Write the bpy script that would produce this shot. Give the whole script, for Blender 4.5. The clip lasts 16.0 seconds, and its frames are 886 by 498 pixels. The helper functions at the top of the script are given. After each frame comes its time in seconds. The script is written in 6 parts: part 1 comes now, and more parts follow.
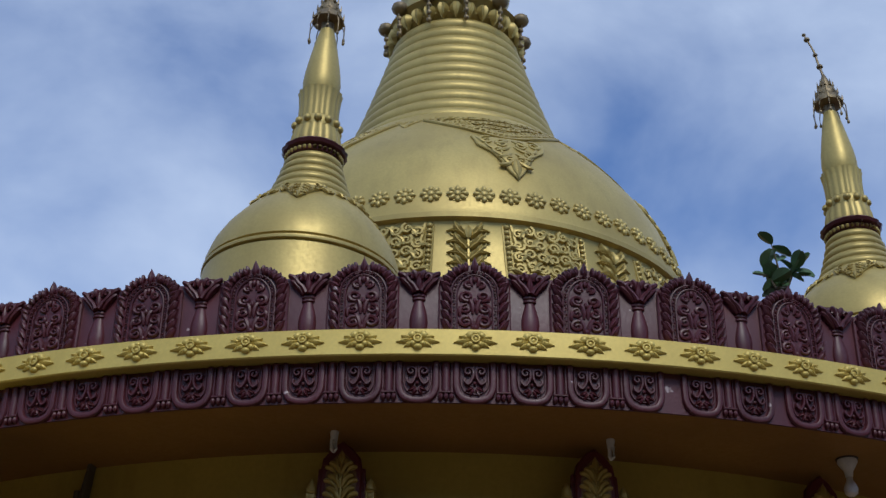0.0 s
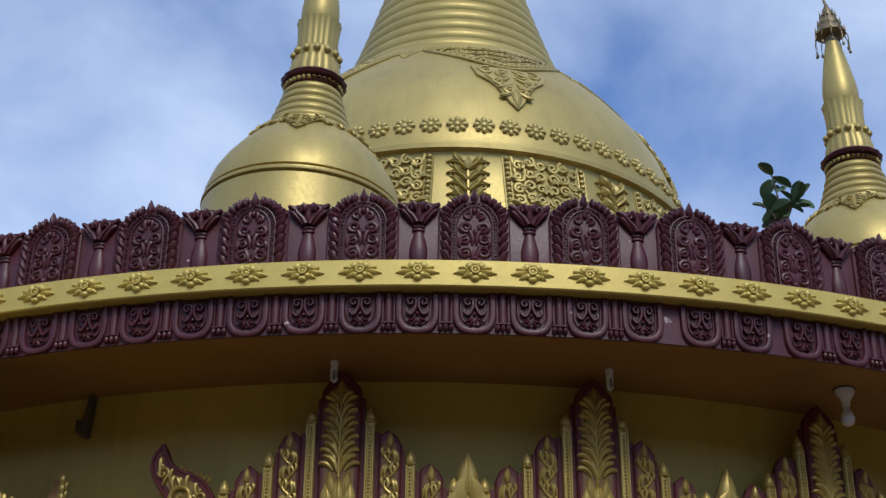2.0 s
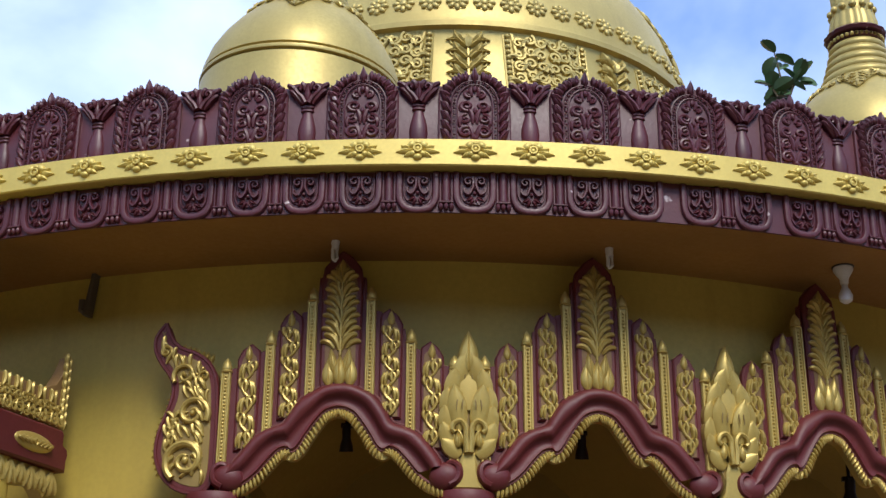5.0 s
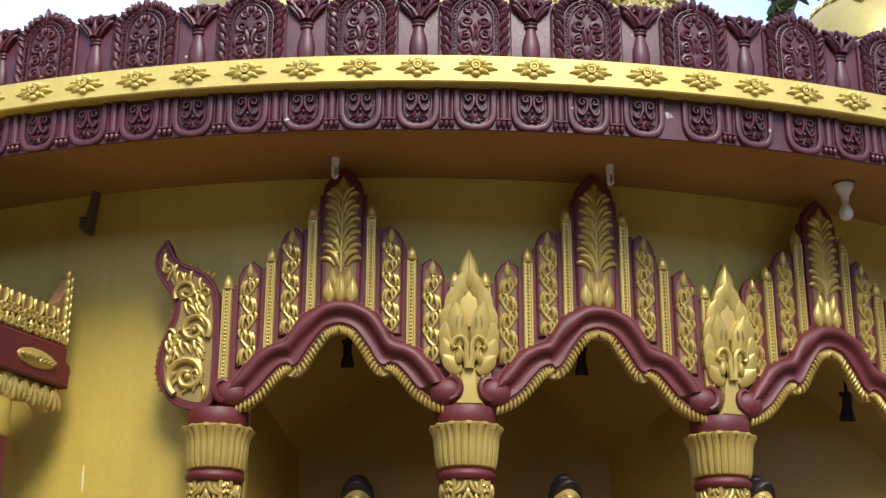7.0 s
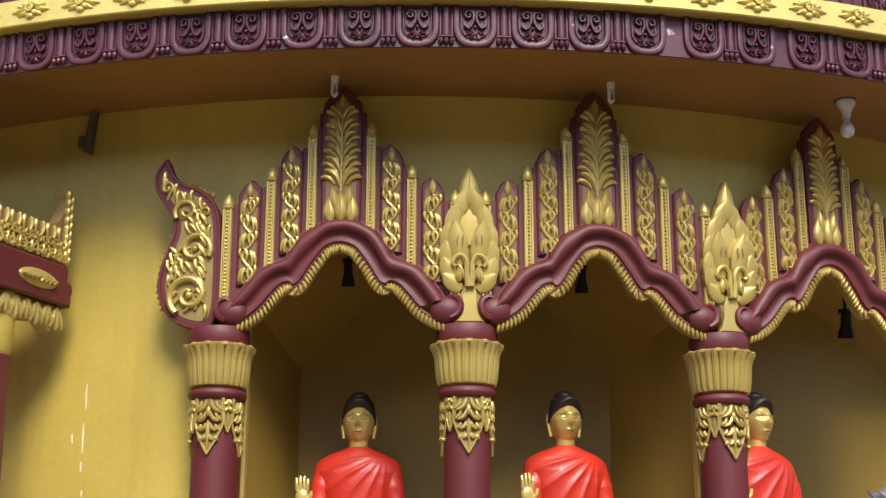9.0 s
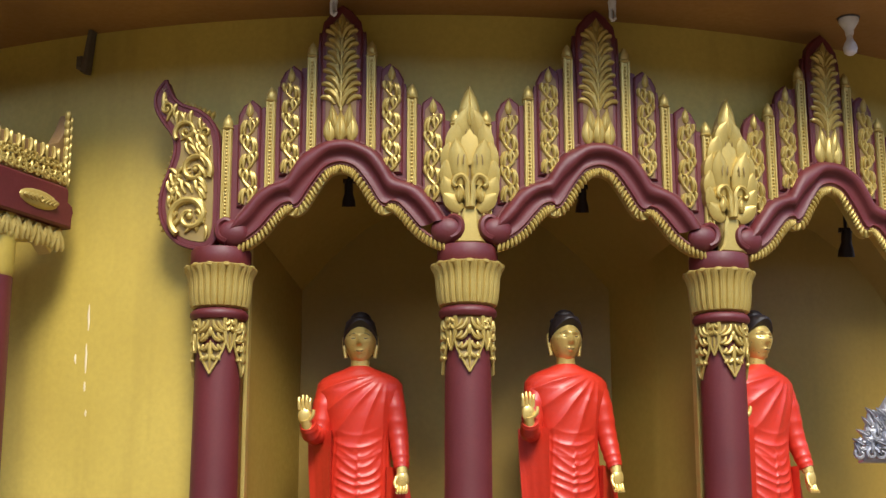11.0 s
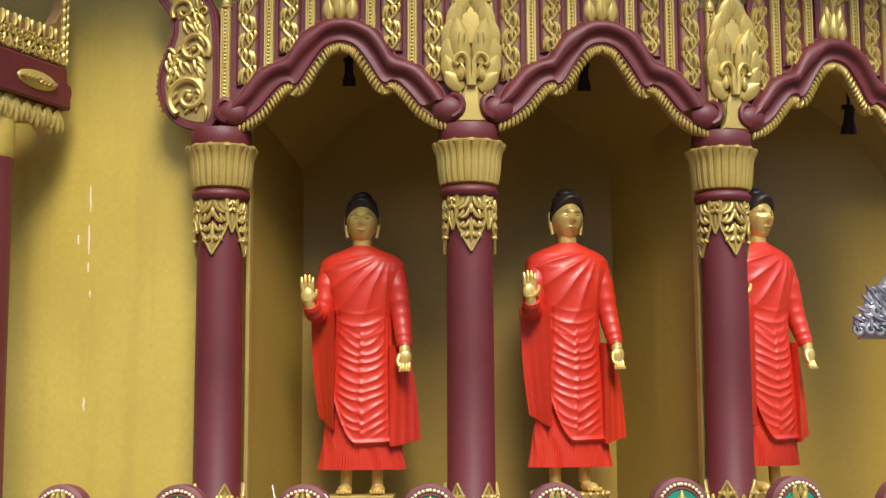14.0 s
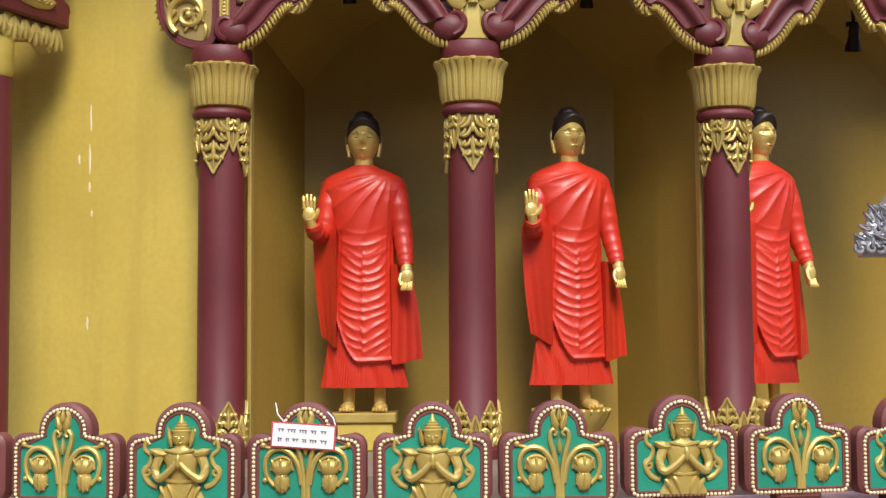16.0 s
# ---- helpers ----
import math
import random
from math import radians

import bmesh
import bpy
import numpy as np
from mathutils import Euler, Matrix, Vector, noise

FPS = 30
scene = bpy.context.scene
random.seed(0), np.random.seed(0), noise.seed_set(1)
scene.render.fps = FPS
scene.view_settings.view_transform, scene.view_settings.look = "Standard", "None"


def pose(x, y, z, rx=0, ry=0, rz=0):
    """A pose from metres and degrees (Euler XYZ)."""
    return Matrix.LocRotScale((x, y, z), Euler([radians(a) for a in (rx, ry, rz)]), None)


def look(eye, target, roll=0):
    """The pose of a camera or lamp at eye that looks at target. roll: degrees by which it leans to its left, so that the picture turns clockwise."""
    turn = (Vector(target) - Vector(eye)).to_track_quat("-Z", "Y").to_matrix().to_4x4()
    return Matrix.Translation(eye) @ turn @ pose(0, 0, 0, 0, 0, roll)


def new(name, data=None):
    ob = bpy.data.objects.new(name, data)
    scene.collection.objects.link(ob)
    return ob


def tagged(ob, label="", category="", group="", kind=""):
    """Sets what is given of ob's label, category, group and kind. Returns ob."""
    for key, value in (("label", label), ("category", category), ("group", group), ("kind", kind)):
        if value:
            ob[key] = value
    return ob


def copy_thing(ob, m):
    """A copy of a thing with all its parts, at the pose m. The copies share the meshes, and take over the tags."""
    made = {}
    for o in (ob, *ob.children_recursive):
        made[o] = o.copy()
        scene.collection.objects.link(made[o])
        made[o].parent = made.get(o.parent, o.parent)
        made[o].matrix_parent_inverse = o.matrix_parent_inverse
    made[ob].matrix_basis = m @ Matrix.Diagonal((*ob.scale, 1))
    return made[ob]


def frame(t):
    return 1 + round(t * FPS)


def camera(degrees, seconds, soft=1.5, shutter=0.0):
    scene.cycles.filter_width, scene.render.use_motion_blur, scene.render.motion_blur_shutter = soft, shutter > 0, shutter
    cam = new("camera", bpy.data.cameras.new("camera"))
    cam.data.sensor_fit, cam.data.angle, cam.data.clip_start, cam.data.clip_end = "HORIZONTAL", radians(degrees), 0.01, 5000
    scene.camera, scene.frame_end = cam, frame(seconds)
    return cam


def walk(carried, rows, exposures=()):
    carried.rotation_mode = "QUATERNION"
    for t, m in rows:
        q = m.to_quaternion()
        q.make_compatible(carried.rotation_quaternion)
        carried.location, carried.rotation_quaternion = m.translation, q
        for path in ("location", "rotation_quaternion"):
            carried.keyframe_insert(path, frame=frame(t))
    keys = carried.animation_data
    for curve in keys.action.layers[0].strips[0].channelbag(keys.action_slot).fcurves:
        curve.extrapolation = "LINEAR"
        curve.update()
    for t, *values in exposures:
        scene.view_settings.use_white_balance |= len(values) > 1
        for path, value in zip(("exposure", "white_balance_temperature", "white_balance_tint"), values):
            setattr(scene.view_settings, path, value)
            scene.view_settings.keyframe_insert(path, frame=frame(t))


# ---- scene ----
from mathutils.geometry import tessellate_polygon

cam = camera(34.83, 16.0, soft=1.45)
EYE = 1.6
# seconds, pitch, yaw, lean of a camera that stands in one place and tilts down
ROWS = [
    (0.0, 29.77, -0.12, 0.51),
    (0.5, 29.13, -0.12, 0.55),
    (1.0, 28.41, -0.14, 0.50),
    (1.5, 27.70, -0.15, 0.50),
    (2.0, 26.97, -0.16, 0.49),
    (2.5, 26.21, -0.17, 0.46),
    (3.0, 25.29, -0.17, 0.47),
    (3.5, 24.50, -0.18, 0.44),
    (4.0, 23.65, -0.18, 0.41),
    (6.5, 19.64, -0.20, 0.27),
    (7.0, 18.71, -0.19, 0.28),
    (7.5, 17.92, -0.20, 0.24),
    (8.0, 17.07, -0.20, 0.17),
    (8.5, 16.27, -0.20, 0.16),
    (9.0, 15.41, -0.19, 0.13),
    (11.5, 11.34, -0.16, -0.10),
    (12.0, 10.50, -0.15, -0.17),
    (12.5, 9.70, -0.14, -0.22),
    (13.0, 8.86, -0.13, -0.24),
    (13.5, 8.07, -0.10, -0.30),
    (14.0, 7.28, -0.09, -0.31),
    (14.5, 6.51, -0.08, -0.35),
    (15.0, 5.61, -0.04, -0.40),
    (15.5, 4.83, -0.02, -0.41),
    (16.0, 4.00, -0.00, -0.40),
]
walk(cam, [(t, pose(0, 0, EYE, 90 + p, 0, y) @ pose(0, 0, 0, 0, 0, r)) for t, p, y, r in ROWS],
     [(0.0, -0.92, 5650, 8), (3.0, -0.42, 5800, 8), (4.0, -0.20, 5850, 8), (6.5, 0.48, 6000, 9), (9.0, 0.76, 6050, 10), (12.0, 0.70, 6100, 10), (16.0, 0.66, 6150, 10)])

# ---- world and sun ----
SUN_AZ, SUN_EL = 168.0, 46.0      # degrees clockwise from straight ahead, and above the horizon
world = bpy.data.worlds.new("sky")
scene.world = world
world.use_nodes = True
wn, wl = world.node_tree.nodes, world.node_tree.links
bg = wn["Background"]
sky = wn.new("ShaderNodeTexSky")
sky.sky_type, sky.sun_disc = "NISHITA", False
sky.sun_elevation, sky.sun_rotation = radians(SUN_EL), radians(SUN_AZ)
sky.air_density, sky.dust_density, sky.ozone_density = 1.3, 0.05, 4.0
wc = wn.new("ShaderNodeTexCoord")
wm = wn.new("ShaderNodeMapping")
wm.inputs["Scale"].default_value = (1.0, 1.0, 1.5)
wm.inputs["Location"].default_value = (0.35, 0.2, 0.1)
cn = wn.new("ShaderNodeTexNoise")
cn.inputs["Scale"].default_value, cn.inputs["Detail"].default_value = 4.2, 6.0
cn.inputs["Roughness"].default_value, cn.inputs["Distortion"].default_value = 0.5, 0.25
cr = wn.new("ShaderNodeValToRGB")
cr.color_ramp.elements[0].position, cr.color_ramp.elements[1].position = 0.26, 0.76
cm = wn.new("ShaderNodeMix")
cm.data_type = "RGBA"
cm.inputs["B"].default_value = (7.4, 8.0, 9.2, 1)
wl.new(wc.outputs["Generated"], wm.inputs["Vector"])
wl.new(wm.outputs["Vector"], cn.inputs["Vector"])
wl.new(cn.outputs["Fac"], cr.inputs["Fac"])
wl.new(cr.outputs["Color"], cm.inputs["Factor"])
tint = wn.new("ShaderNodeMix")
tint.data_type, tint.blend_type = "RGBA", "MULTIPLY"
tint.inputs["Factor"].default_value, tint.inputs["B"].default_value = 1.0, (1.0, 1.07, 1.32, 1)
wl.new(sky.outputs["Color"], tint.inputs["A"])
wl.new(tint.outputs["Result"], cm.inputs["A"])
wl.new(cm.outputs["Result"], bg.inputs["Color"])
bg.inputs["Strength"].default_value = 0.165

sun = new("sun", bpy.data.lights.new("sun", "SUN"))
sun.data.energy, sun.data.angle, sun.data.color = 3.1, radians(24), (1.0, 0.90, 0.74)
a, e = radians(SUN_AZ), radians(SUN_EL)
sun.matrix_world = look((20 * math.sin(a) * math.cos(e), 20 * math.cos(a) * math.cos(e), 20 * math.sin(e) + 2), (0, 0, 2))


# ---- materials ----
def paint(name, col, alt, rough=0.45, metal=0.0, big=1.6, fine=38.0, bump=0.12, streak=0.0, spots=None, coat=0.0):
    """Painted plaster: two colours over a large and a fine scale, rain streaks, chips, fine relief."""
    m = bpy.data.materials.new(name)
    m.use_nodes = True
    n, l = m.node_tree.nodes, m.node_tree.links
    b = n["Principled BSDF"]
    b.inputs["Metallic"].default_value = metal
    b.inputs["Coat Weight"].default_value = coat
    b.inputs["Coat Roughness"].default_value = 0.25
    tc, oi = n.new("ShaderNodeTexCoord"), n.new("ShaderNodeObjectInfo")
    off = n.new("ShaderNodeVectorMath")
    off.operation = "MULTIPLY_ADD"
    off.inputs[1].default_value = (17.0, 23.0, 31.0)
    l.new(oi.outputs["Random"], off.inputs[0])
    l.new(tc.outputs["Object"], off.inputs[2])

    def tex(scale, detail, stretch=(1, 1, 1)):
        mp, t = n.new("ShaderNodeMapping"), n.new("ShaderNodeTexNoise")
        mp.inputs["Scale"].default_value = stretch
        t.inputs["Scale"].default_value, t.inputs["Detail"].default_value = scale, detail
        l.new(off.outputs["Vector"], mp.inputs["Vector"])
        l.new(mp.outputs["Vector"], t.inputs["Vector"])
        return t.outputs["Fac"]

    def ramp(fac, lo, hi):
        r = n.new("ShaderNodeMapRange")
        r.inputs["From Min"].default_value, r.inputs["From Max"].default_value = lo, hi
        l.new(fac, r.inputs["Value"])
        return r.outputs["Result"]

    def mix(fac, x, y):
        k = n.new("ShaderNodeMix")
        k.data_type = "RGBA"
        l.new(fac, k.inputs["Factor"])
        for s, v in (("A", x), ("B", y)):
            if isinstance(v, tuple):
                k.inputs[s].default_value = (*v, 1)
            else:
                l.new(v, k.inputs[s])
        return k.outputs["Result"]

    c = mix(ramp(tex(big, 5), 0.35, 0.68), col, alt)
    grain = tex(fine, 4)
    c = mix(ramp(grain, 0.3, 1.3), c, tuple(0.72 * v for v in col))
    if streak:
        s = ramp(tex(7.0, 4, (1, 1, 0.07)), 0.5, 0.75)
        k = n.new("ShaderNodeMath")
        k.operation = "MULTIPLY"
        k.inputs[1].default_value = streak
        l.new(s, k.inputs[0])
        c = mix(k.outputs["Value"], c, tuple(0.62 * v for v in alt))
    if spots:
        c = mix(ramp(tex(11.0, 2), 0.74, 0.78), c, spots)
    l.new(c, b.inputs["Base Color"])
    r = n.new("ShaderNodeMapRange")
    r.inputs["To Min"].default_value, r.inputs["To Max"].default_value = rough - 0.1, rough + 0.12
    l.new(grain, r.inputs["Value"])
    l.new(r.outputs["Result"], b.inputs["Roughness"])
    bp = n.new("ShaderNodeBump")
    bp.inputs["Strength"].default_value, bp.inputs["Distance"].default_value = bump, 0.01
    l.new(grain, bp.inputs["Height"])
    l.new(bp.outputs["Normal"], b.inputs["Normal"])
    return m


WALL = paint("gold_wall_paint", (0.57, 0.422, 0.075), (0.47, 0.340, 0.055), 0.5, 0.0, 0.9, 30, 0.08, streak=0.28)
# WALL's settings in a darker ochre: the niches' dimness is put into the colour
NICHE = paint("shade_toned_niche_ochre", (0.365, 0.240, 0.036), (0.285, 0.183, 0.028), 0.5, 0.0, 0.9, 30, 0.08, streak=0.15)
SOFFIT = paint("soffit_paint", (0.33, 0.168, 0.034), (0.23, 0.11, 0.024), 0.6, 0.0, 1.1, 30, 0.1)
GOLD = paint("gold_paint", (0.57, 0.425, 0.115), (0.45, 0.32, 0.078), 0.38, 0.42, 3.0, 60, 0.08)
STUPA = paint("stupa_gold_paint", (0.52, 0.405, 0.125), (0.41, 0.31, 0.09), 0.44, 0.40, 1.2, 40, 0.06, streak=0.3)
PALE = paint("pale_gold_paint", (0.70, 0.54, 0.13), (0.60, 0.45, 0.10), 0.42, 0.25, 2.0, 50, 0.06, streak=0.15)
MAROON = paint("maroon_paint", (0.125, 0.016, 0.016), (0.094, 0.011, 0.012), 0.52, 0.0, 3.0, 60, 0.08)
CORNICE = paint("weathered_maroon_paint", (0.100, 0.019, 0.027), (0.062, 0.011, 0.017), 0.44, 0.0, 3.0, 45, 0.15, spots=(0.55, 0.45, 0.45))
RED = paint("red_robe_paint", (0.60, 0.034, 0.012), (0.50, 0.025, 0.009), 0.42, 0.0, 2.0, 40, 0.04, coat=0.12)
SKIN = paint("statue_gold", (0.84, 0.62, 0.19), (0.72, 0.52, 0.15), 0.30, 0.5, 5.0, 60, 0.03)
HAIR = paint("black_hair_paint", (0.018, 0.012, 0.012), (0.03, 0.018, 0.016), 0.5, 0.0, 8.0, 80, 0.2)
DARK = paint("dark_metal", (0.03, 0.02, 0.018), (0.02, 0.014, 0.012), 0.45, 0.3, 6.0, 60, 0.05)
WHITE = paint("white_plastic", (0.72, 0.70, 0.68), (0.62, 0.60, 0.57), 0.35, 0.0, 6.0, 60, 0.03)
CARD = paint("white_card", (0.82, 0.78, 0.76), (0.76, 0.72, 0.70), 0.6, 0.0, 5.0, 60, 0.03)
# gold darkened to carry the shade of grooves and gaps in the gilt relief
SHADEGILT = paint("shaded_gilt_ground", (0.30, 0.205, 0.055), (0.22, 0.145, 0.04), 0.55, 0.1, 8.0, 60, 0.05)
CARDRED = paint("red_card_edge", (0.5, 0.06, 0.06), (0.42, 0.05, 0.05), 0.6, 0.0, 5.0, 60, 0.03)
INK = paint("ink", (0.16, 0.14, 0.16), (0.2, 0.17, 0.19), 0.6, 0.0, 5.0, 60, 0.02)
TEAL = paint("teal_paint", (0.010, 0.25, 0.155), (0.008, 0.18, 0.105), 0.6, 0.0, 4.0, 60, 0.06)
ROSE = paint("rose_maroon_paint", (0.17, 0.05, 0.040), (0.13, 0.036, 0.030), 0.55, 0.0, 4.0, 50, 0.08)
CREAM = paint("cream_bead_paint", (0.78, 0.66, 0.40), (0.7, 0.58, 0.33), 0.45, 0.0, 5.0, 60, 0.03)
SILVER = paint("silver_white_paint", (0.50, 0.49, 0.50), (0.26, 0.26, 0.28), 0.4, 0.3, 14.0, 60, 0.1)
LEAF = paint("leaf_green", (0.11, 0.19, 0.08), (0.075, 0.135, 0.06), 0.35, 0.0, 6.0, 40, 0.05)
STEM = paint("stem_brown", (0.12, 0.09, 0.05), (0.09, 0.07, 0.04), 0.7, 0.0, 6.0, 40, 0.1)
PINK = paint("pink_plaster", (0.55, 0.33, 0.29), (0.45, 0.26, 0.23), 0.6, 0.0, 3.0, 40, 0.1)
# dark brown that paints in the shade between the gilt carvings
GAPSHADE = paint("recess_shade_brown", (0.24, 0.14, 0.045), (0.17, 0.09, 0.03), 0.6, 0.0, 4.0, 50, 0.1)
CROWN = paint("weathered_gilt", (0.26, 0.20, 0.10), (0.15, 0.11, 0.06), 0.45, 0.4, 9.0, 60, 0.1)
CONCRETE = paint("concrete_paving", (0.19, 0.140, 0.080), (0.13, 0.096, 0.058), 0.8, 0.0, 0.8, 25, 0.25)
TILE = paint("terrace_tile", (0.22, 0.17, 0.13), (0.17, 0.13, 0.10), 0.5, 0.0, 1.5, 30, 0.08)


# ---- mesh tools ----
def part(name, bm, mats, parent=None, label="", sharp=38):
    """Links a bmesh as one mesh object, under parent if one is given."""
    me = bpy.data.meshes.new(name)
    bmesh.ops.recalc_face_normals(bm, faces=bm.faces)
    bm.to_mesh(me)
    bm.free()
    for m in (mats if isinstance(mats, (list, tuple)) else (mats,)):
        me.materials.append(m)
    me.polygons.foreach_set("use_smooth", [True] * len(me.polygons))
    me.set_sharp_from_angle(angle=radians(sharp))
    ob = new(name, me)
    ob.parent = parent
    if label:
        ob["label"] = label
    return ob


def again(ob, m, parent):
    """One more object on the same mesh."""
    o = ob.copy()
    scene.collection.objects.link(o)
    o.parent = parent
    o.matrix_basis = m
    return o


def thing(name, label, category, m=None, group="", kind=""):
    ob = new(name)
    if m is not None:
        ob.matrix_basis = m
    return tagged(ob, label, category, group, kind)


def face(bm, vs):
    try:
        return bm.faces.new(vs)
    except ValueError:
        return None


def grid(bm, rows, closed=False, caps=True):
    """Skin of rows of points; closed: each row is a loop."""
    vs = [[bm.verts.new(p) for p in r] for r in rows]
    n = len(rows[0])
    for r0, r1 in zip(vs, vs[1:]):
        for i in range(n if closed else n - 1):
            face(bm, (r0[i], r0[(i + 1) % n], r1[(i + 1) % n], r1[i]))
    if closed and caps:
        face(bm, vs[0]), face(bm, vs[-1][::-1])
    return vs


def lathe(bm, prof, seg=48, c=(0, 0), wave=None, a0=0.0, a1=360.0):
    full = abs(a1 - a0) > 359.9
    k = seg if full else seg + 1
    rows = []
    for r, z in prof:
        row = []
        for i in range(k):
            an = radians(a0 + (a1 - a0) * i / seg)
            rr = r * (wave(an, z) if wave else 1)
            row.append((c[0] + rr * math.sin(an), c[1] - rr * math.cos(an), z))
        rows.append(row)
    return grid(bm, rows, full, full)


def box(bm, x0, x1, y0, y1, z0, z1, bev=0.0):
    b = min(bev, (x1 - x0) / 3, (z1 - z0) / 3, (y1 - y0) / 3)
    if not b:
        r = [[(x0, y, z0), (x1, y, z0), (x1, y, z1), (x0, y, z1)] for y in (y0, y1)]
    else:
        r = []
        for y, i in ((y0, b), (y0 + b, 0), (y1 - b, 0), (y1, b)):
            r.append([(x0 + i, y, z0 + i), (x1 - i, y, z0 + i), (x1 - i, y, z1 - i), (x0 + i, y, z1 - i)])
    grid(bm, r, True)


def inset_poly(pts, d):
    out, n = [], len(pts)
    for i in range(n):
        p, q, s = Vector(pts[i - 1]), Vector(pts[i]), Vector(pts[(i + 1) % n])
        u, v = (q - p), (s - q)
        if u.length < 1e-9 or v.length < 1e-9:
            out.append(tuple(q))
            continue
        u.normalize(), v.normalize()
        m = Vector((-u.y - v.y, u.x + v.x))
        if m.length < 0.3:
            m = Vector((-u.y, u.x))
        m.normalize()
        k = max(0.5, m.dot(Vector((-u.y, u.x))))
        out.append(tuple(q + m * d / k))
    return out


def area(pts):
    return sum(a[0] * b[1] - b[0] * a[1] for a, b in zip(pts, pts[1:] + pts[:1]))


def prism(bm, pts, y0, y1, bev=0.0):
    """Outline in x, z, from the front y0 back to y1, with a bevelled front edge."""
    pts = list(pts)
    if area(pts) < 0:
        pts = pts[::-1]
    rows = []
    if bev:
        rows.append([(x, y0, z) for x, z in inset_poly(pts, bev)])
        rows.append([(x, y0 + bev, z) for x, z in pts])
    else:
        rows.append([(x, y0, z) for x, z in pts])
    rows.append([(x, y1, z) for x, z in pts])
    vs = grid(bm, rows, True, False)
    for loop in (vs[0], vs[-1]):
        for tri in tessellate_polygon([[Vector((v.co.x, v.co.z, 0)) for v in loop]]):
            face(bm, [loop[i] for i in tri])


def mirror(half):
    """A full outline from its right half, listed from the middle top to the middle bottom."""
    left = [(-x, z) for x, z in half[::-1] if abs(x) > 1e-6]
    return half + left


def curve(pts, n=6):
    """Catmull-Rom through 2D or 3D points."""
    P = [Vector(p) for p in pts]
    P = [P[0] * 2 - P[1]] + P + [P[-1] * 2 - P[-2]]
    out = []
    for i in range(1, len(P) - 2):
        for k in range(n):
            t = k / n
            a, b, c, d = P[i - 1], P[i], P[i + 1], P[i + 2]
            out.append(0.5 * ((2 * b) + (c - a) * t + (2 * a - 5 * b + 4 * c - d) * t * t + (3 * b - a - 3 * c + d) * t ** 3))
    out.append(P[-2])
    return [tuple(p) for p in out]


def tube(bm, pts, rad, n=6, flat=1.0, y=0.0):
    """A rounded bead along a line in x, z lying on the plane y; rad a number or a function of 0..1."""
    P = [Vector((p[0], 0, p[1])) for p in pts]
    rows = []
    for i, p in enumerate(P):
        d = (P[min(i + 1, len(P) - 1)] - P[max(i - 1, 0)])
        d = d.normalized() if d.length > 1e-9 else Vector((0, 0, 1))
        s = Vector((d.z, 0, -d.x))
        r = rad(i / max(1, len(P) - 1)) if callable(rad) else rad
        rows.append([tuple(p + s * r * math.cos(2 * math.pi * k / n) + Vector((0, y + flat * r * math.sin(2 * math.pi * k / n), 0))) for k in range(n)])
    grid(bm, rows, True)


def pipe(bm, pts, rad, n=8):
    """A round pipe through 3D points."""
    P = [Vector(p) for p in pts]
    rows, up = [], Vector((0.013, 0.02, 1)).normalized()
    for i, p in enumerate(P):
        d = (P[min(i + 1, len(P) - 1)] - P[max(i - 1, 0)]).normalized()
        s = d.cross(up)
        s = s.normalized() if s.length > 0.05 else d.cross(Vector((1, 0, 0))).normalized()
        u = s.cross(d)
        r = rad(i / max(1, len(P) - 1)) if callable(rad) else rad
        rows.append([tuple(p + s * r * math.cos(2 * math.pi * k / n) + u * r * math.sin(2 * math.pi * k / n)) for k in range(n)])
    grid(bm, rows, True)


def ball(bm, c, r, seg=10, ring=6, m=None):
    rx, ry, rz = r if isinstance(r, tuple) else (r, r, r)
    rows = []
    for j in range(ring + 1):
        t = math.pi * (j + 0.02) / (ring + 0.04)
        row = []
        for i in range(seg):
            a = 2 * math.pi * i / seg
            p = Vector((rx * math.sin(t) * math.cos(a), ry * math.sin(t) * math.sin(a), rz * math.cos(t)))
            if m is not None:
                p = m @ p
            row.append((c[0] + p.x, c[1] + p.y, c[2] + p.z))
        rows.append(row)
    grid(bm, rows, True)


def spiral(cx, cz, r, turns=1.3, a0=0.0, way=1, n=18, r1=0.18):
    """Points of a volute that winds in to its centre."""
    out = []
    for i in range(n + 1):
        t = i / n
        a = radians(a0) + way * 2 * math.pi * turns * t
        k = r * (1 - (1 - r1) * t)
        out.append((cx + k * math.cos(a), cz + k * math.sin(a)))
    return out


def leaf(bm, x, z, ang, length, width, high=0.012, y=0.0, bend=0.0, n=5):
    """A carved leaf: a raised, pointed lobe with a mid rib, lying on the plane y."""
    rows = []
    for i in range(n + 1):
        t = i / n
        w = width * 0.5 * math.sin(math.pi * min(1, 0.12 + 0.88 * t) ** 0.8) if i < n else 0.0006
        a = radians(ang + bend * t)
        px = x + length * t * math.sin(radians(ang + bend * t * 0.5))
        pz = z + length * t * math.cos(radians(ang + bend * t * 0.5))
        sx, sz = math.cos(a), -math.sin(a)
        h = high * (0.5 + 0.9 * math.sin(math.pi * min(1, t + 0.1)))
        rows.append([(px - sx * w, y, pz - sz * w), (px - sx * w * 0.5, y - h, pz - sz * w * 0.5), (px, y - h * 0.72, pz),
                     (px + sx * w * 0.5, y - h, pz + sz * w * 0.5), (px + sx * w, y, pz + sz * w)])
    grid(bm, rows)


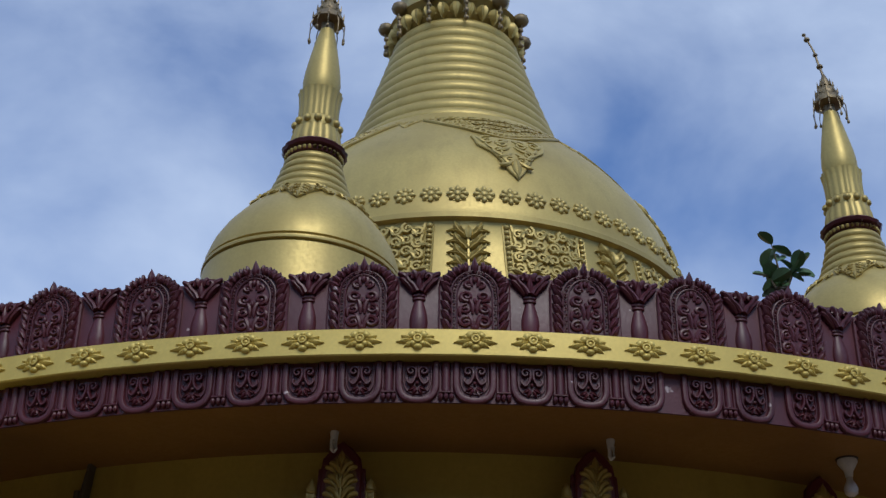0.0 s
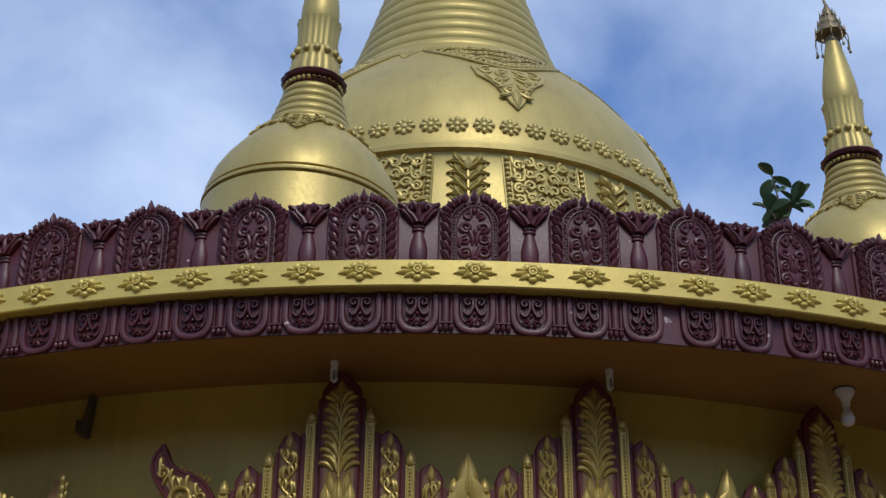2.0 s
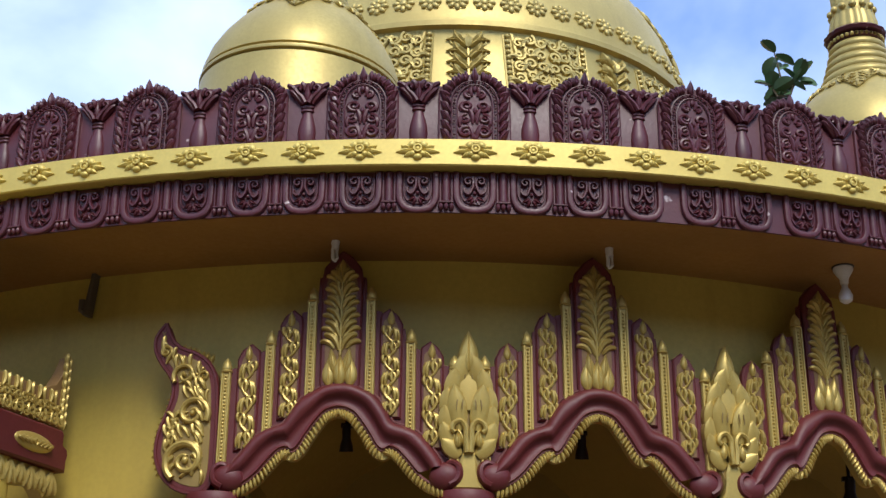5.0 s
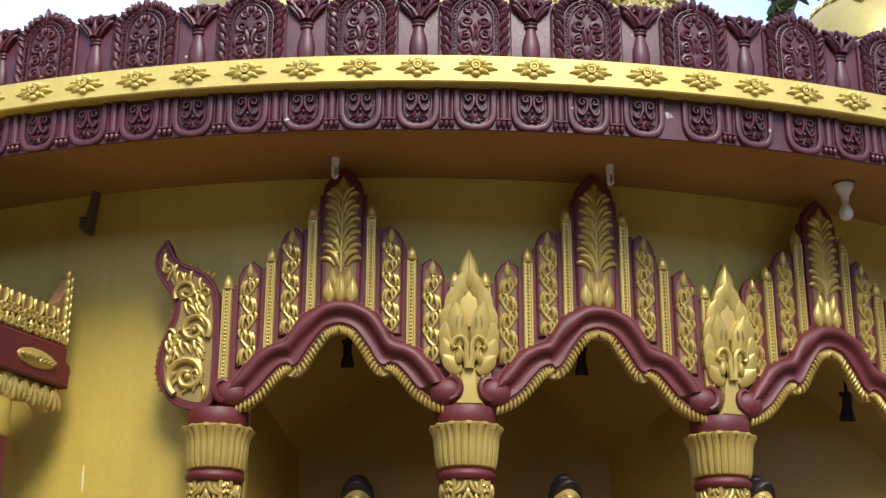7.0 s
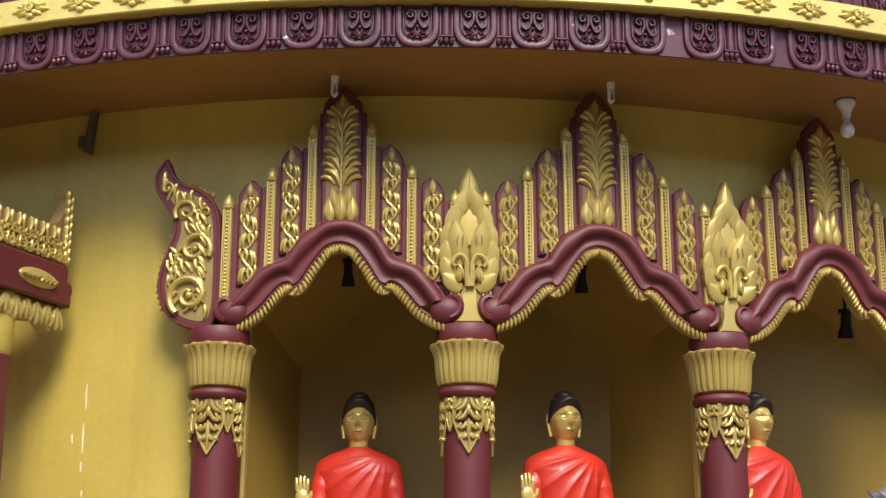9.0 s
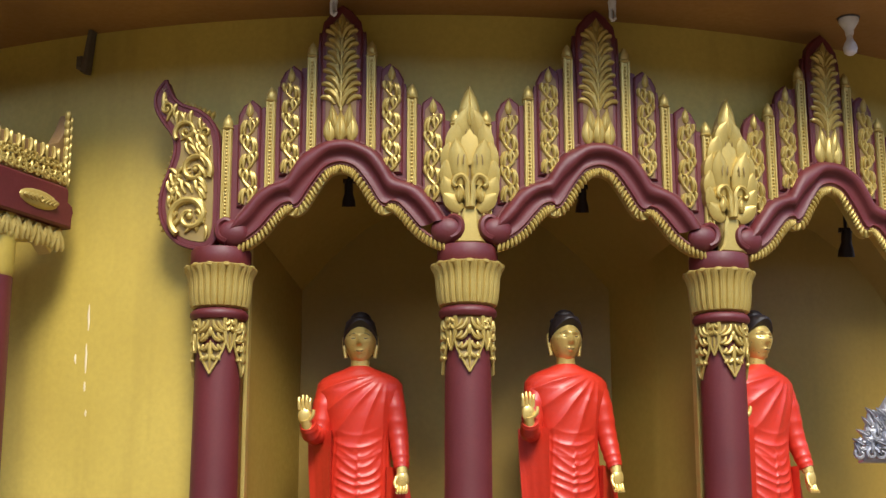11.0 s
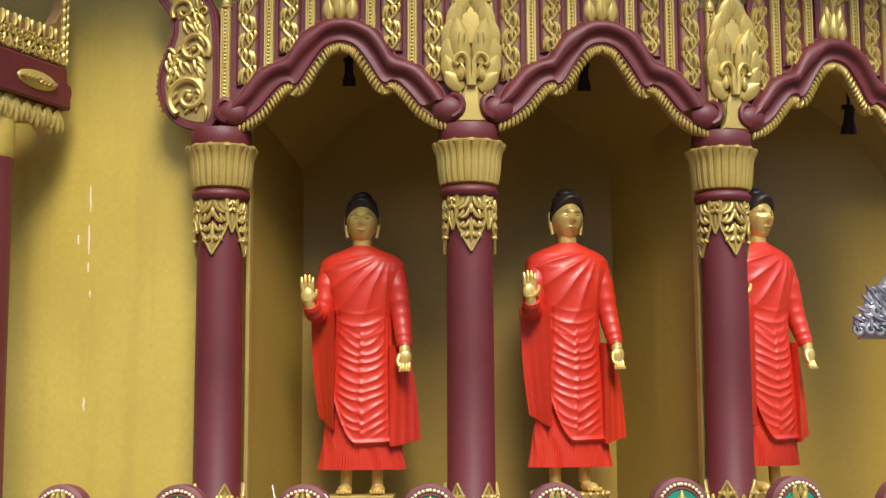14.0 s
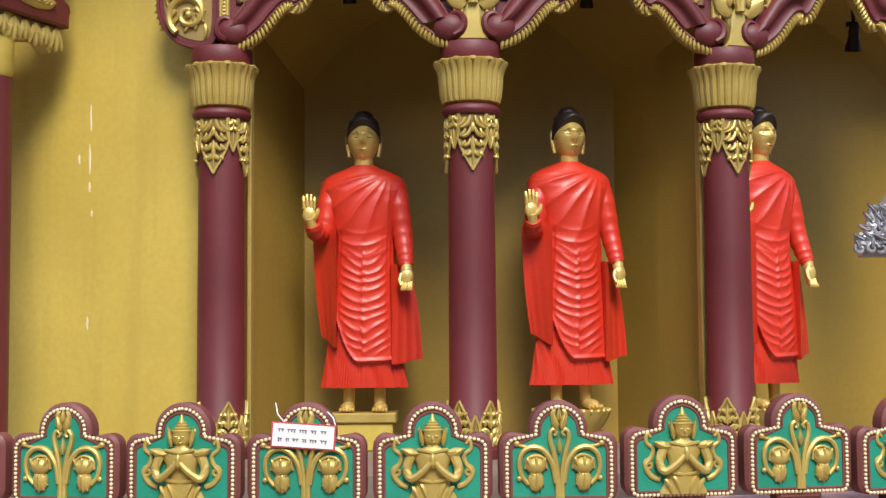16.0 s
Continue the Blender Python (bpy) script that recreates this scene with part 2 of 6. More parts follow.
def comma(bm, x, z, ang, length, rad, curl=90.0, flat=1.2, y=0.0, n=9):
    """A carved comma stroke: it leaves thin along ang, swells, and curls over."""
    pts, px, pz = [], x, z
    for i in range(n + 1):
        pts.append((px, pz))
        a = radians(ang + curl * (i / n) ** 1.6)
        px += length / n * math.sin(a)
        pz += length / n * math.cos(a)
    tube(bm, pts, lambda t: rad * (0.35 + 0.75 * math.sin(math.pi * min(0.97, 0.08 + 0.72 * t))) * (1.0 if t < 0.95 else 0.6), 7, flat, y)


def lobe(bm, x, z, ang, length, width, thick, y=0.0, bev=0.01):
    """A domed, pointed leaf with a shallow mid rib."""
    c, s = math.cos(radians(ang)), math.sin(radians(ang))
    rows = []
    for u, w in ((0, 0.30), (0.10, 0.68), (0.25, 0.96), (0.42, 1.0), (0.6, 0.84), (0.76, 0.56), (0.9, 0.24), (1.0, 0.01)):
        row = []
        for k in (-1, -0.88, -0.55, -0.12, 0, 0.12, 0.55, 0.88, 1):
            px, pz = w * k * width / 2, u * length
            h = thick * (1 - abs(k) ** 3) * (0.55 + 0.45 * math.sin(math.pi * min(1, u + 0.12))) - (thick * 0.16 if k == 0 else 0)
            row.append((x + c * px + s * pz, y - max(0, h) + (0.004 if abs(k) == 1 else 0), z - s * px + c * pz))
        rows.append(row)
    grid(bm, rows)


def petal(bm, x, z, ang, length, width, thick, y=0.0, tilt=0.0):
    """A broad domed leaf with a rounded point; tilt brings its tip forward over what lies behind."""
    c, s = math.cos(radians(ang)), math.sin(radians(ang))
    rows = []
    for u, w in ((0, 0.55), (0.12, 0.78), (0.3, 0.97), (0.48, 1.0), (0.65, 0.92), (0.8, 0.70), (0.91, 0.42), (0.98, 0.14), (1.0, 0.02)):
        row = []
        for k in (-1, -1, -0.85, -0.5, -0.1, 0.1, 0.5, 0.85, 1, 1):
            px, pz = w * k * width / 2, u * length
            h = thick * (1 - 0.75 * abs(k) ** 2.5) * (0.75 + 0.25 * math.sin(math.pi * min(1, u + 0.1)))
            skirt = len(row) in (0, 9)
            row.append((x + c * px + s * pz, y + 0.03 if skirt else y - h - tilt * u, z - s * px + c * pz))
        rows.append(row)
    grid(bm, rows)


def wrap(bm, r):
    """Bends flat work round an upright cylinder of radius r."""
    for v in bm.verts:
        k, an = r - v.co.y, v.co.x / r
        v.co.x, v.co.y = k * math.sin(an), -k * math.cos(an)


# ---- the plan: a round shrine about one upright axis ----
CX, CY = -0.14, 14.6
R_WALL, R_COL, R_BAY, R_RAIL = 6.45, 6.60, 6.63, 8.10
COLUMNS = (-9.9, 2.65, 15.9, 29.1)
BAYS = (-3.75, 9.35, 22.55)
Z_TERRACE, Z_SOFFIT = 0.98, 4.82


def round_at(phi, r, z=0.0):
    """A pose on the circle of radius r: x along it, -y outwards."""
    a = radians(phi)
    return pose(CX + r * math.sin(a), CY - r * math.cos(a), z, 0, 0, phi)


# the eaves run on a slightly wider circle of their own
EX, EY, E_GROW, STEP, E_FIRST = -0.049, 14.92, 0.318, 2.459, -0.56


def eave_at(phi, r, z=0.0):
    a = radians(phi)
    return pose(EX + (r + E_GROW) * math.sin(a), EY - (r + E_GROW) * math.cos(a), z, 0, 0, phi)


def eave_ring(bm, prof, seg):
    lathe(bm, [(r + E_GROW, z) for r, z in prof], seg, (EX, EY))


def polar(phi, r):
    return CX + r * math.sin(radians(phi)), CY - r * math.cos(radians(phi))


# ---- ground, terrace, walls ----
bm = bmesh.new()
box(bm, -400, 400, -400, 400, -0.3, 0.0)
tagged(part("ground", bm, CONCRETE), "worn earth-brown concrete paving of the yard", "ground", kind="structure")

bm = bmesh.new()
lathe(bm, [(5.2, 0.0), (8.45, 0.0), (8.45, 0.76), (8.4, 0.80), (8.0, 0.80), (8.0, 0.84), (7.7, 0.84), (7.7, Z_TERRACE), (5.2, Z_TERRACE)], 128, (CX, CY))
tagged(part("terrace", bm, TILE), "low tiled terrace round the golden shrine", "terrace", kind="structure")

# an added, unseen wall behind the viewer keeps low sky light off the shrine
bm = bmesh.new()
rows = []
for r, z in ((30.0, 0.0), (30.0, 11.0), (30.6, 11.0), (30.6, 0.0)):
    rows.append([(*polar(-105 + 210 * i / 40, r), z) for i in range(41)])
grid(bm, rows)
tagged(part("wall_court", bm, CONCRETE), "plain added wall out of view that blocks low sky light", "wall", kind="structure")


def wall_piece(name, a0, a1, z0, z1, r0=6.2, r1=R_WALL, label="gold-painted rendered wall of the round shrine"):
    bm = bmesh.new()
    n = max(2, int(abs(a1 - a0) / 1.5))
    rows = []
    for r, z in ((r1, z0), (r1, z1), (r0, z1), (r0, z0), (r1, z0)):
        rows.append([(*polar(a0 + (a1 - a0) * i / n, r), z) for i in range(n + 1)])
    vs = grid(bm, rows)
    for i in (0, n):
        face(bm, [vs[k][i] for k in range(4)])
    bmesh.ops.remove_doubles(bm, verts=bm.verts, dist=1e-5)
    return tagged(part(name, bm, WALL), label, "wall", kind="structure")


wall_piece("wall_west", -160, -10.15, Z_TERRACE, Z_SOFFIT + 0.02, label="gold-painted curved wall with rain streaks and worn patches")
wall_piece("wall_header", -10.15, 42.5, 4.02, Z_SOFFIT + 0.02, label="gold-painted wall above the arches")
wall_piece("wall_east", 42.5, 200, Z_TERRACE, Z_SOFFIT + 0.02)

# niches: splayed side walls, back wall and a pointed vault
NX = ((-1.20, 8.17), (-0.91, 9.26), (1.13, 9.23), (1.66, 8.32))


def niche(name, turn):
    def spin(p):
        x, y = p[0] - CX, p[1] - CY
        c, s = math.cos(radians(turn)), math.sin(radians(turn))
        return CX + c * x - s * y, CY + s * x + c * y
    fl, bl, br, fr = NX
    rows = []
    steps = 8
    for i in range(steps + 1):
        t = i / steps
        xl, yl = fl[0] + (bl[0] - fl[0]) * t, fl[1] + (bl[1] - fl[1]) * t
        xr, yr = fr[0] + (br[0] - fr[0]) * t, fr[1] + (br[1] - fr[1]) * t
        row = []
        lo, hi = 3.62 - 0.31 * t, 4.30 - 0.32 * t
        for k, (u, v) in enumerate(((0, -1), (0, 0), (0.09, 0.32), (0.2, 0.62), (0.34, 0.86), (0.5, 1.0), (0.66, 0.86), (0.8, 0.62), (0.91, 0.32), (1, 0), (1, -1))):
            z = Z_TERRACE if v < 0 else lo + (hi - lo) * v
            row.append((*spin((xl + (xr - xl) * u, yl + (yr - yl) * u)), z))
        rows.append(row)
    bm = bmesh.new()
    vs = grid(bm, rows)
    face(bm, vs[-1])
    tagged(part(name, bm, NICHE), "ochre niche, its shade toned into the colour, with splayed sides and pointed vault", "niche", kind="structure")


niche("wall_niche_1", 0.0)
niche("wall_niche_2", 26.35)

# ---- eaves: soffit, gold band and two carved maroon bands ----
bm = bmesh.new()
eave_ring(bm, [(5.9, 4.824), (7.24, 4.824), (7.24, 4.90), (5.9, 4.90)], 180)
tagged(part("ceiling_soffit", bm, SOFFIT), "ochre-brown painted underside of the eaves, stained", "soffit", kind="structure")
bm = bmesh.new()
eave_ring(bm, [(7.1, 5.30), (7.1, 5.34), (0.1, 5.75), (0.1, 5.30)], 96)
tagged(part("roof", bm, PALE), "low gold-painted roof behind the parapet", "roof", kind="structure")

cornice = thing("cornice", "round maroon cornice with carved panels and a gold flower band", "cornice", kind="structure")
bm = bmesh.new()
eave_ring(bm, [(7.10, 4.905), (7.25, 4.80), (7.265, 4.80), (7.265, 5.05), (7.10, 5.05)], 240)
part("lower_band", bm, CORNICE, cornice, "maroon fringe band")
bm = bmesh.new()
eave_ring(bm, [(7.10, 5.052), (7.35, 5.052), (7.358, 5.06), (7.352, 5.218), (7.34, 5.226), (7.10, 5.226)], 240)
part("gold_band", bm, PALE, cornice, "plain pale gold band")
bm = bmesh.new()
eave_ring(bm, [(7.08, 5.228), (7.27, 5.228), (7.268, 5.59), (7.25, 5.618), (7.16, 5.618), (7.08, 5.58)], 240)
part("upper_band", bm, CORNICE, cornice, "maroon parapet band")


def mk_flower():
    """A round-petalled flower with a drooping petal and a pair of notched side leaves."""
    bm = bmesh.new()
    for s in (-1, 1):
        lobe(bm, s * 0.026, -0.004, s * 98, 0.100, 0.046, 0.022, 0.0)
        lobe(bm, s * 0.036, 0.002, s * 72, 0.062, 0.044, 0.024, 0.0)
        lobe(bm, s * 0.030, -0.018, s * 122, 0.058, 0.040, 0.020, 0.0)
        ball(bm, (s * 0.034, -0.006, 0.026), (0.030, 0.024, 0.024), 12, 7, Matrix.Rotation(s * 0.9, 4, "Y"))
        ball(bm, (s * 0.026, -0.006, -0.028), (0.022, 0.022, 0.020), 12, 7)
    ball(bm, (0, -0.006, -0.048), (0.027, 0.024, 0.020), 12, 7)
    ball(bm, (0, -0.004, 0.038), (0.024, 0.022, 0.016), 12, 7)
    tube(bm, spiral(0, 0, 0.021, 1.0, 0, 1, 16, 1.0), 0.0065, 6, 1.0, -0.028)
    ball(bm, (0, -0.016, 0), (0.018, 0.014, 0.018), 12, 6)
    return bm


def mk_tile():
    """U-shaped carved tile with a raised rim."""
    bm = bmesh.new()
    u = curve([(-0.104, 0.0), (-0.105, -0.10), (-0.100, -0.17), (-0.075, -0.215), (-0.035, -0.232), (0, -0.235), (0.035, -0.232), (0.075, -0.215), (0.100, -0.17), (0.105, -0.10), (0.104, 0.0)], 4)
    tube(bm, u, 0.020, 8, 0.8, -0.008)
    inner = [(x * 0.74, z * 0.80 - 0.004) for x, z in u]
    tube(bm, inner, 0.006, 6, 1.0, -0.003)
    for s in (-1, 1):
        tube(bm, [(s * (x), z) for x, z in spiral(0.036, -0.058, 0.030, 1.3, 200, -1, 16)], lambda t: 0.0095 - 0.003 * t, 6, 1.5, -0.012)
        tube(bm, [(s * x, z) for x, z in curve([(0.007, -0.03), (0.010, -0.09), (0.034, -0.135), (0.058, -0.12), (0.056, -0.10)], 5)], lambda t: 0.010 - 0.003 * t, 6, 1.5, -0.012)
        leaf(bm, s * 0.012, -0.155, s * 120, 0.05, 0.028, 0.014, -0.004)
        leaf(bm, s * 0.008, -0.165, s * 152, 0.045, 0.026, 0.014, -0.004)
    leaf(bm, 0, -0.10, 0, 0.07, 0.02, 0.014, -0.004)
    ball(bm, (0, -0.008, -0.128), (0.011, 0.010, 0.011), 8, 4)
    return bm


def mk_pilaster():
    bm = bmesh.new()
    tube(bm, [(0, -0.002), (0, -0.182)], 0.024, 10, 0.9, -0.004)
    for x in (-0.033, 0.033):
        tube(bm, [(x, -0.002), (x, -0.182)], 0.007, 6, 1.0, -0.004)
    box(bm, -0.042, 0.042, -0.026, 0.01, -0.195, -0.182, 0.004)
    for x in (-0.028, 0, 0.028):
        ball(bm, (x * 1.1, -0.008, -0.212), (0.0155, 0.020, 0.024), 8, 5)
    return bm


def arch_line(w, h, n=10):
    """A round-headed outline, open at the foot."""
    pts = [(-w, 0.0), (-w, h * 0.35)]
    for k in range(n + 1):
        a = math.pi - math.pi * k / n
        pts.append((w * math.cos(a), h - w * 1.15 + w * 1.15 * math.sin(a)))
    return pts + [(w, h * 0.35), (w, 0.0)]


def mk_panel_plate():
    bm = bmesh.new()
    half = [(0, 0.480), (0.012, 0.464), (0.026, 0.452), (0.06, 0.444), (0.10, 0.432), (0.14, 0.412), (0.172, 0.388), (0.198, 0.358), (0.210, 0.325), (0.212, 0.0)]
    prism(bm, mirror(half), -0.022, 0.06, 0.008)
    return bm


def mk_panel_scroll():
    bm = bmesh.new()
    y = -0.026
    for s in (-1, 1):
        for cx, cz, r, a0, w, th in ((0.038, 0.235, 0.034, 260, 1, 0.0125), (0.044, 0.150, 0.030, 100, -1, 0.0115), (0.043, 0.066, 0.034, 110, -1, 0.0125), (0.028, 0.315, 0.024, 250, 1, 0.011)):
            tube(bm, [(s * x, z) for x, z in spiral(cx, cz, r, 1.3, a0, w, 18)], lambda t: th - 0.004 * t, 7, 1.5, y)
        comma(bm, s * 0.008, 0.015, s * 4, 0.11, 0.013, s * 35, 1.5, y)
        comma(bm, s * 0.010, 0.12, s * -2, 0.10, 0.012, s * 40, 1.5, y)
        comma(bm, s * 0.070, 0.10, s * 10, 0.07, 0.011, s * -60, 1.5, y)
        comma(bm, s * 0.066, 0.20, s * 10, 0.06, 0.010, s * -70, 1.5, y)
        comma(bm, s * 0.012, 0.30, s * 20, 0.065, 0.011, s * -60, 1.5, y)
    for v in bm.verts:
        v.co.x *= 1.22
    prism(bm, arch_line(0.106, 0.376), -0.026, -0.012)
    ball(bm, (0, y - 0.006, 0.205), (0.012, 0.016, 0.022), 8, 6)
    ball(bm, (0, y - 0.006, 0.345), (0.013, 0.016, 0.022), 8, 6)
    ball(bm, (0, y - 0.006, 0.03), (0.014, 0.016, 0.02), 8, 6)
    return bm


def mk_panel_beads():
    bm = bmesh.new()
    path = curve(arch_line(0.120, 0.388), 3)
    d = 0.0
    last = Vector(path[0])
    for p in path:
        p = Vector(p)
        d += (p - last).length
        last = p
        if d > 0.0185:
            d = 0.0
            ball(bm, (p.x, -0.038, p.y), (0.0075, 0.009, 0.0075), 7, 4)
    tube(bm, [(x * 1.13, z * 1.03) for x, z in path], 0.005, 5, 1.0, -0.036)
    tube(bm, [(x * 0.87, z * 0.965) for x, z in path], 0.005, 5, 1.0, -0.036)
    return bm


def mk_panel_leaves():
    """The twisted leaves up both sides and over the head, and the pointed crest."""
    bm = bmesh.new()
    y = -0.024
    for s in (-1, 1):
        for k in range(5):
            z = 0.004 + 0.060 * k
            lobe(bm, s * 0.140, z, s * 36, 0.102, 0.046, 0.036, y + 0.004)
            comma(bm, s * 0.150, z + 0.022, s * 14, 0.066, 0.013, s * 64, 1.6, y - 0.004)
        for k in range(5):
            a = radians(4 + 16 * k)
            lobe(bm, s * 0.146 * math.cos(a), 0.285 + 0.118 * math.sin(a), s * (58 - 10 * k), 0.072 - 0.003 * k, 0.054, 0.036, y + 0.004)
            comma(bm, s * 0.140 * math.cos(a), 0.300 + 0.112 * math.sin(a), s * (16 - 8 * k), 0.06, 0.012, s * 60, 1.6, y - 0.004)
    lobe(bm, 0, 0.392, 0, 0.105, 0.046, 0.034, -0.022)
    return bm


def mk_baluster_block():
    bm = bmesh.new()
    prof = [(0.046, 0.0), (0.052, 0.03), (0.056, 0.07), (0.053, 0.11), (0.043, 0.155), (0.032, 0.195), (0.028, 0.213), (0.041, 0.217), (0.041, 0.228), (0.030, 0.232), (0.041, 0.240), (0.041, 0.250), (0.032, 0.256), (0.045, 0.29), (0.068, 0.335), (0.10, 0.385), (0.104, 0.398), (0.07, 0.402)]
    lathe(bm, [(r, z) for r, z in prof], 16)
    for v in bm.verts:
        v.co.y *= 0.75 if v.co.z < 0.26 else 0.32
    return bm


def mk_baluster_leaves():
    """The forked capital: two volutes that part over a middle leaf."""
    bm = bmesh.new()
    y = -0.026
    for s in (-1, 1):
        tube(bm, [(s * x, z) for x, z in curve([(0.010, 0.262), (0.030, 0.30), (0.062, 0.335), (0.072, 0.36), (0.056, 0.375), (0.040, 0.362), (0.048, 0.348)], 5)], lambda t: 0.015 - 0.005 * t, 7, 1.5, y - 0.008)
        comma(bm, s * 0.030, 0.262, s * 30, 0.125, 0.016, s * 32, 1.4, y + 0.006)
        comma(bm, s * 0.062, 0.330, s * 24, 0.080, 0.017, s * 62, 1.4, y + 0.004)
        comma(bm, s * 0.018, 0.345, s * 2, 0.062, 0.016, s * 62, 1.4, y - 0.006)
        comma(bm, s * 0.090, 0.368, s * 40, 0.045, 0.014, s * 50, 1.4, y + 0.008)
    lobe(bm, 0, 0.27, 0, 0.13, 0.042, 0.024, y)
    return bm


flower = part("flower", mk_flower(), PALE, cornice, "gilded four-petal flower with side leaves")
tile = part("carved_tile", mk_tile(), CORNICE, cornice)
pilaster = part("fringe_pilaster", mk_pilaster(), CORNICE, cornice)
for k in range(-10, 13):
    phi = E_FIRST + STEP * k
    first = k == -10
    for ob, r, z, dp in ((flower, 7.352, 5.15, 0), (tile, 7.266, 5.045, 0), (pilaster, 7.266, 5.045, STEP / 2)):
        if ob is pilaster and k in (4, 6):
            continue      # two pilasters have fallen away
        m = eave_at(phi + dp + (0.2 if ob is not flower and k > 4 else 0), r, z)
        if first:
            ob.matrix_basis = m
        else:
            again(ob, m, cornice)

panel = thing("carved_panel", "maroon carved parapet panel with beaded arch and scrollwork", "parapet panel", eave_at(E_FIRST + STEP, 7.27, 5.226), "carved parapet panels")
part("backplate", mk_panel_plate(), CORNICE, panel)
part("scrollwork", mk_panel_scroll(), CORNICE, panel)
part("beaded_arch", mk_panel_beads(), CORNICE, panel)
part("leaf_border", mk_panel_leaves(), CORNICE, panel)
post = thing("baluster", "maroon half-round baluster with flared leaf capital", "baluster", None, "parapet balusters")
part("turned_shaft", mk_baluster_block(), CORNICE, post)
part("leaf_capital", mk_baluster_leaves(), CORNICE, post)
post.matrix_basis = eave_at(E_FIRST, 7.262, 5.228)
for k in range(-5, 6):
    if k:
        copy_thing(panel, eave_at(E_FIRST + STEP + 2 * STEP * k, 7.27, 5.226))
        copy_thing(post, eave_at(E_FIRST + 2 * STEP * k, 7.262, 5.228))


# ---- columns ----
def pendant_collar(rad, flip=1, n=4, deep=0.33, short=0.20):
    """A collar of pointed leaves round a shaft, modelled flat and bent round it: its plates, and the relief on them."""
    plates, relief = bmesh.new(), bmesh.new()
    w = 2 * math.pi * rad / n
    sg = 1 if flip > 0 else -1
    for k in range(n):
        x = (k - n / 2) * w
        for dx, ww, d in ((0, w * 0.80, deep), (w / 2, w * 0.34, short)):
            h = ww / 2
            half = [(0, 0), (h, 0), (h, -d * 0.42), (h * 0.70, -d * 0.60), (h * 0.62, -d * 0.68), (h * 0.32, -d * 0.82), (0, -d)]
            prism(plates, [(x + dx + a, b * flip) for a, b in half] + [(x + dx - a, b * flip) for a, b in half[::-1][1:-1]], -0.006, 0.004, 0.003)
            for s in (-1, 1):
                tube(relief, [(x + dx + s * a, b * flip) for a, b in curve([(h * 0.95, 0), (h * 0.95, -d * 0.40), (h * 0.62, -d * 0.66), (0, -d * 0.97)], 4)], 0.007, 6, 1.3, -0.007)
                m = 4 if dx == 0 else 2
                for j in range(m):
                    zz = -d * (0.04 + 0.20 * j)
                    g = 1 - 0.2 * j
                    comma(relief, x + dx + s * h * 0.14, zz * flip, (s * 170) if sg > 0 else (s * 10), h * 1.15 * g, 0.011, -sg * s * 100, 1.4, -0.007)
                    if dx == 0:
                        comma(relief, x + dx + s * h * 0.48, (zz - d * 0.02) * flip, (s * 170) if sg > 0 else (s * 10), h * 0.85 * g, 0.010, -sg * s * 90, 1.4, -0.007)
            lobe(relief, x + dx, -d * 0.40 * flip, 180 if sg > 0 else 0, d * 0.48, h * 0.34, 0.014, -0.005)
            ball(relief, (x + dx, -0.009, -d * 0.24 * flip), (h * 0.16, 0.012, d * 0.09), 8, 5)
    wrap(plates, rad)
    wrap(relief, rad)
    return plates, relief


column = thing("column", "round maroon column with gilt lotus capital and leaf collars", "column", None, "columns before the niches")
bm = bmesh.new()
lathe(bm, [(0.17, 0.0), (0.17, 0.05), (0.150, 0.07), (0.136, 0.09), (0.134, 1.0), (0.130, 1.93), (0.130, 2.0)], 40)
part("shaft", bm, MAROON, column)
bm = bmesh.new()
lathe(bm, [(0.13, 1.93), (0.155, 1.937), (0.168, 1.955), (0.168, 1.972), (0.155, 1.99), (0.14, 2.0), (0.12, 2.0)], 40)
part("neck_ring", bm, MAROON, column)
bm = bmesh.new()
lathe(bm, [(0.14, 1.995), (0.160, 2.01), (0.170, 2.05), (0.176, 2.11), (0.180, 2.17), (0.190, 2.205), (0.203, 2.228), (0.206, 2.24), (0.198, 2.25), (0.14, 2.25)], 312, wave=lambda an, z: 0.965 + (0.070 * abs(math.sin(an * 13)) ** 0.6 + 0.016 * abs(math.sin(an * 39))) * (1 if 2.0 < z < 2.245 else 0))
part("lotus_capital", bm, GOLD, column, "gilt fluted lotus capital")
bm = bmesh.new()
for k in range(13):
    a = 2 * math.pi * k / 13
    ball(bm, (0.198 * math.sin(a), -0.198 * math.cos(a), 2.238), (0.028, 0.018, 0.016), 8, 5, Matrix.Rotation(a, 4, "Z"))
part("petal_lip", bm, GOLD, column, "gilt scalloped lip")
bm = bmesh.new()
lathe(bm, [(0.10, 2.245), (0.170, 2.25), (0.176, 2.26), (0.176, 2.34), (0.168, 2.352), (0.1, 2.352)], 40)
part("abacus", bm, MAROON, column)
for name, z, args, label in (("upper_collar", 1.935, (0.137,), "collar of hanging gilt leaves"), ("lower_collar", 0.06, (0.142, -1, 5, 0.27, 0.19), "collar of upright gilt leaves")):
    plates, relief = pendant_collar(*args)
    # plates in the darker gilt, so shade between the strokes is painted in
    collar = part(name, plates, SHADEGILT, column, label)
    collar.location.z = z
    part("gilt_relief", relief, GOLD, collar, "gilt leaf relief")
column.matrix_basis = round_at(COLUMNS[0], R_COL, Z_TERRACE)
for phi in COLUMNS[1:]:
    copy_thing(column, round_at(phi, R_COL, Z_TERRACE))
bm = bmesh.new()
box(bm, -0.012, 0.012, -0.03, 0.03, 0, 3.0, 0.004)
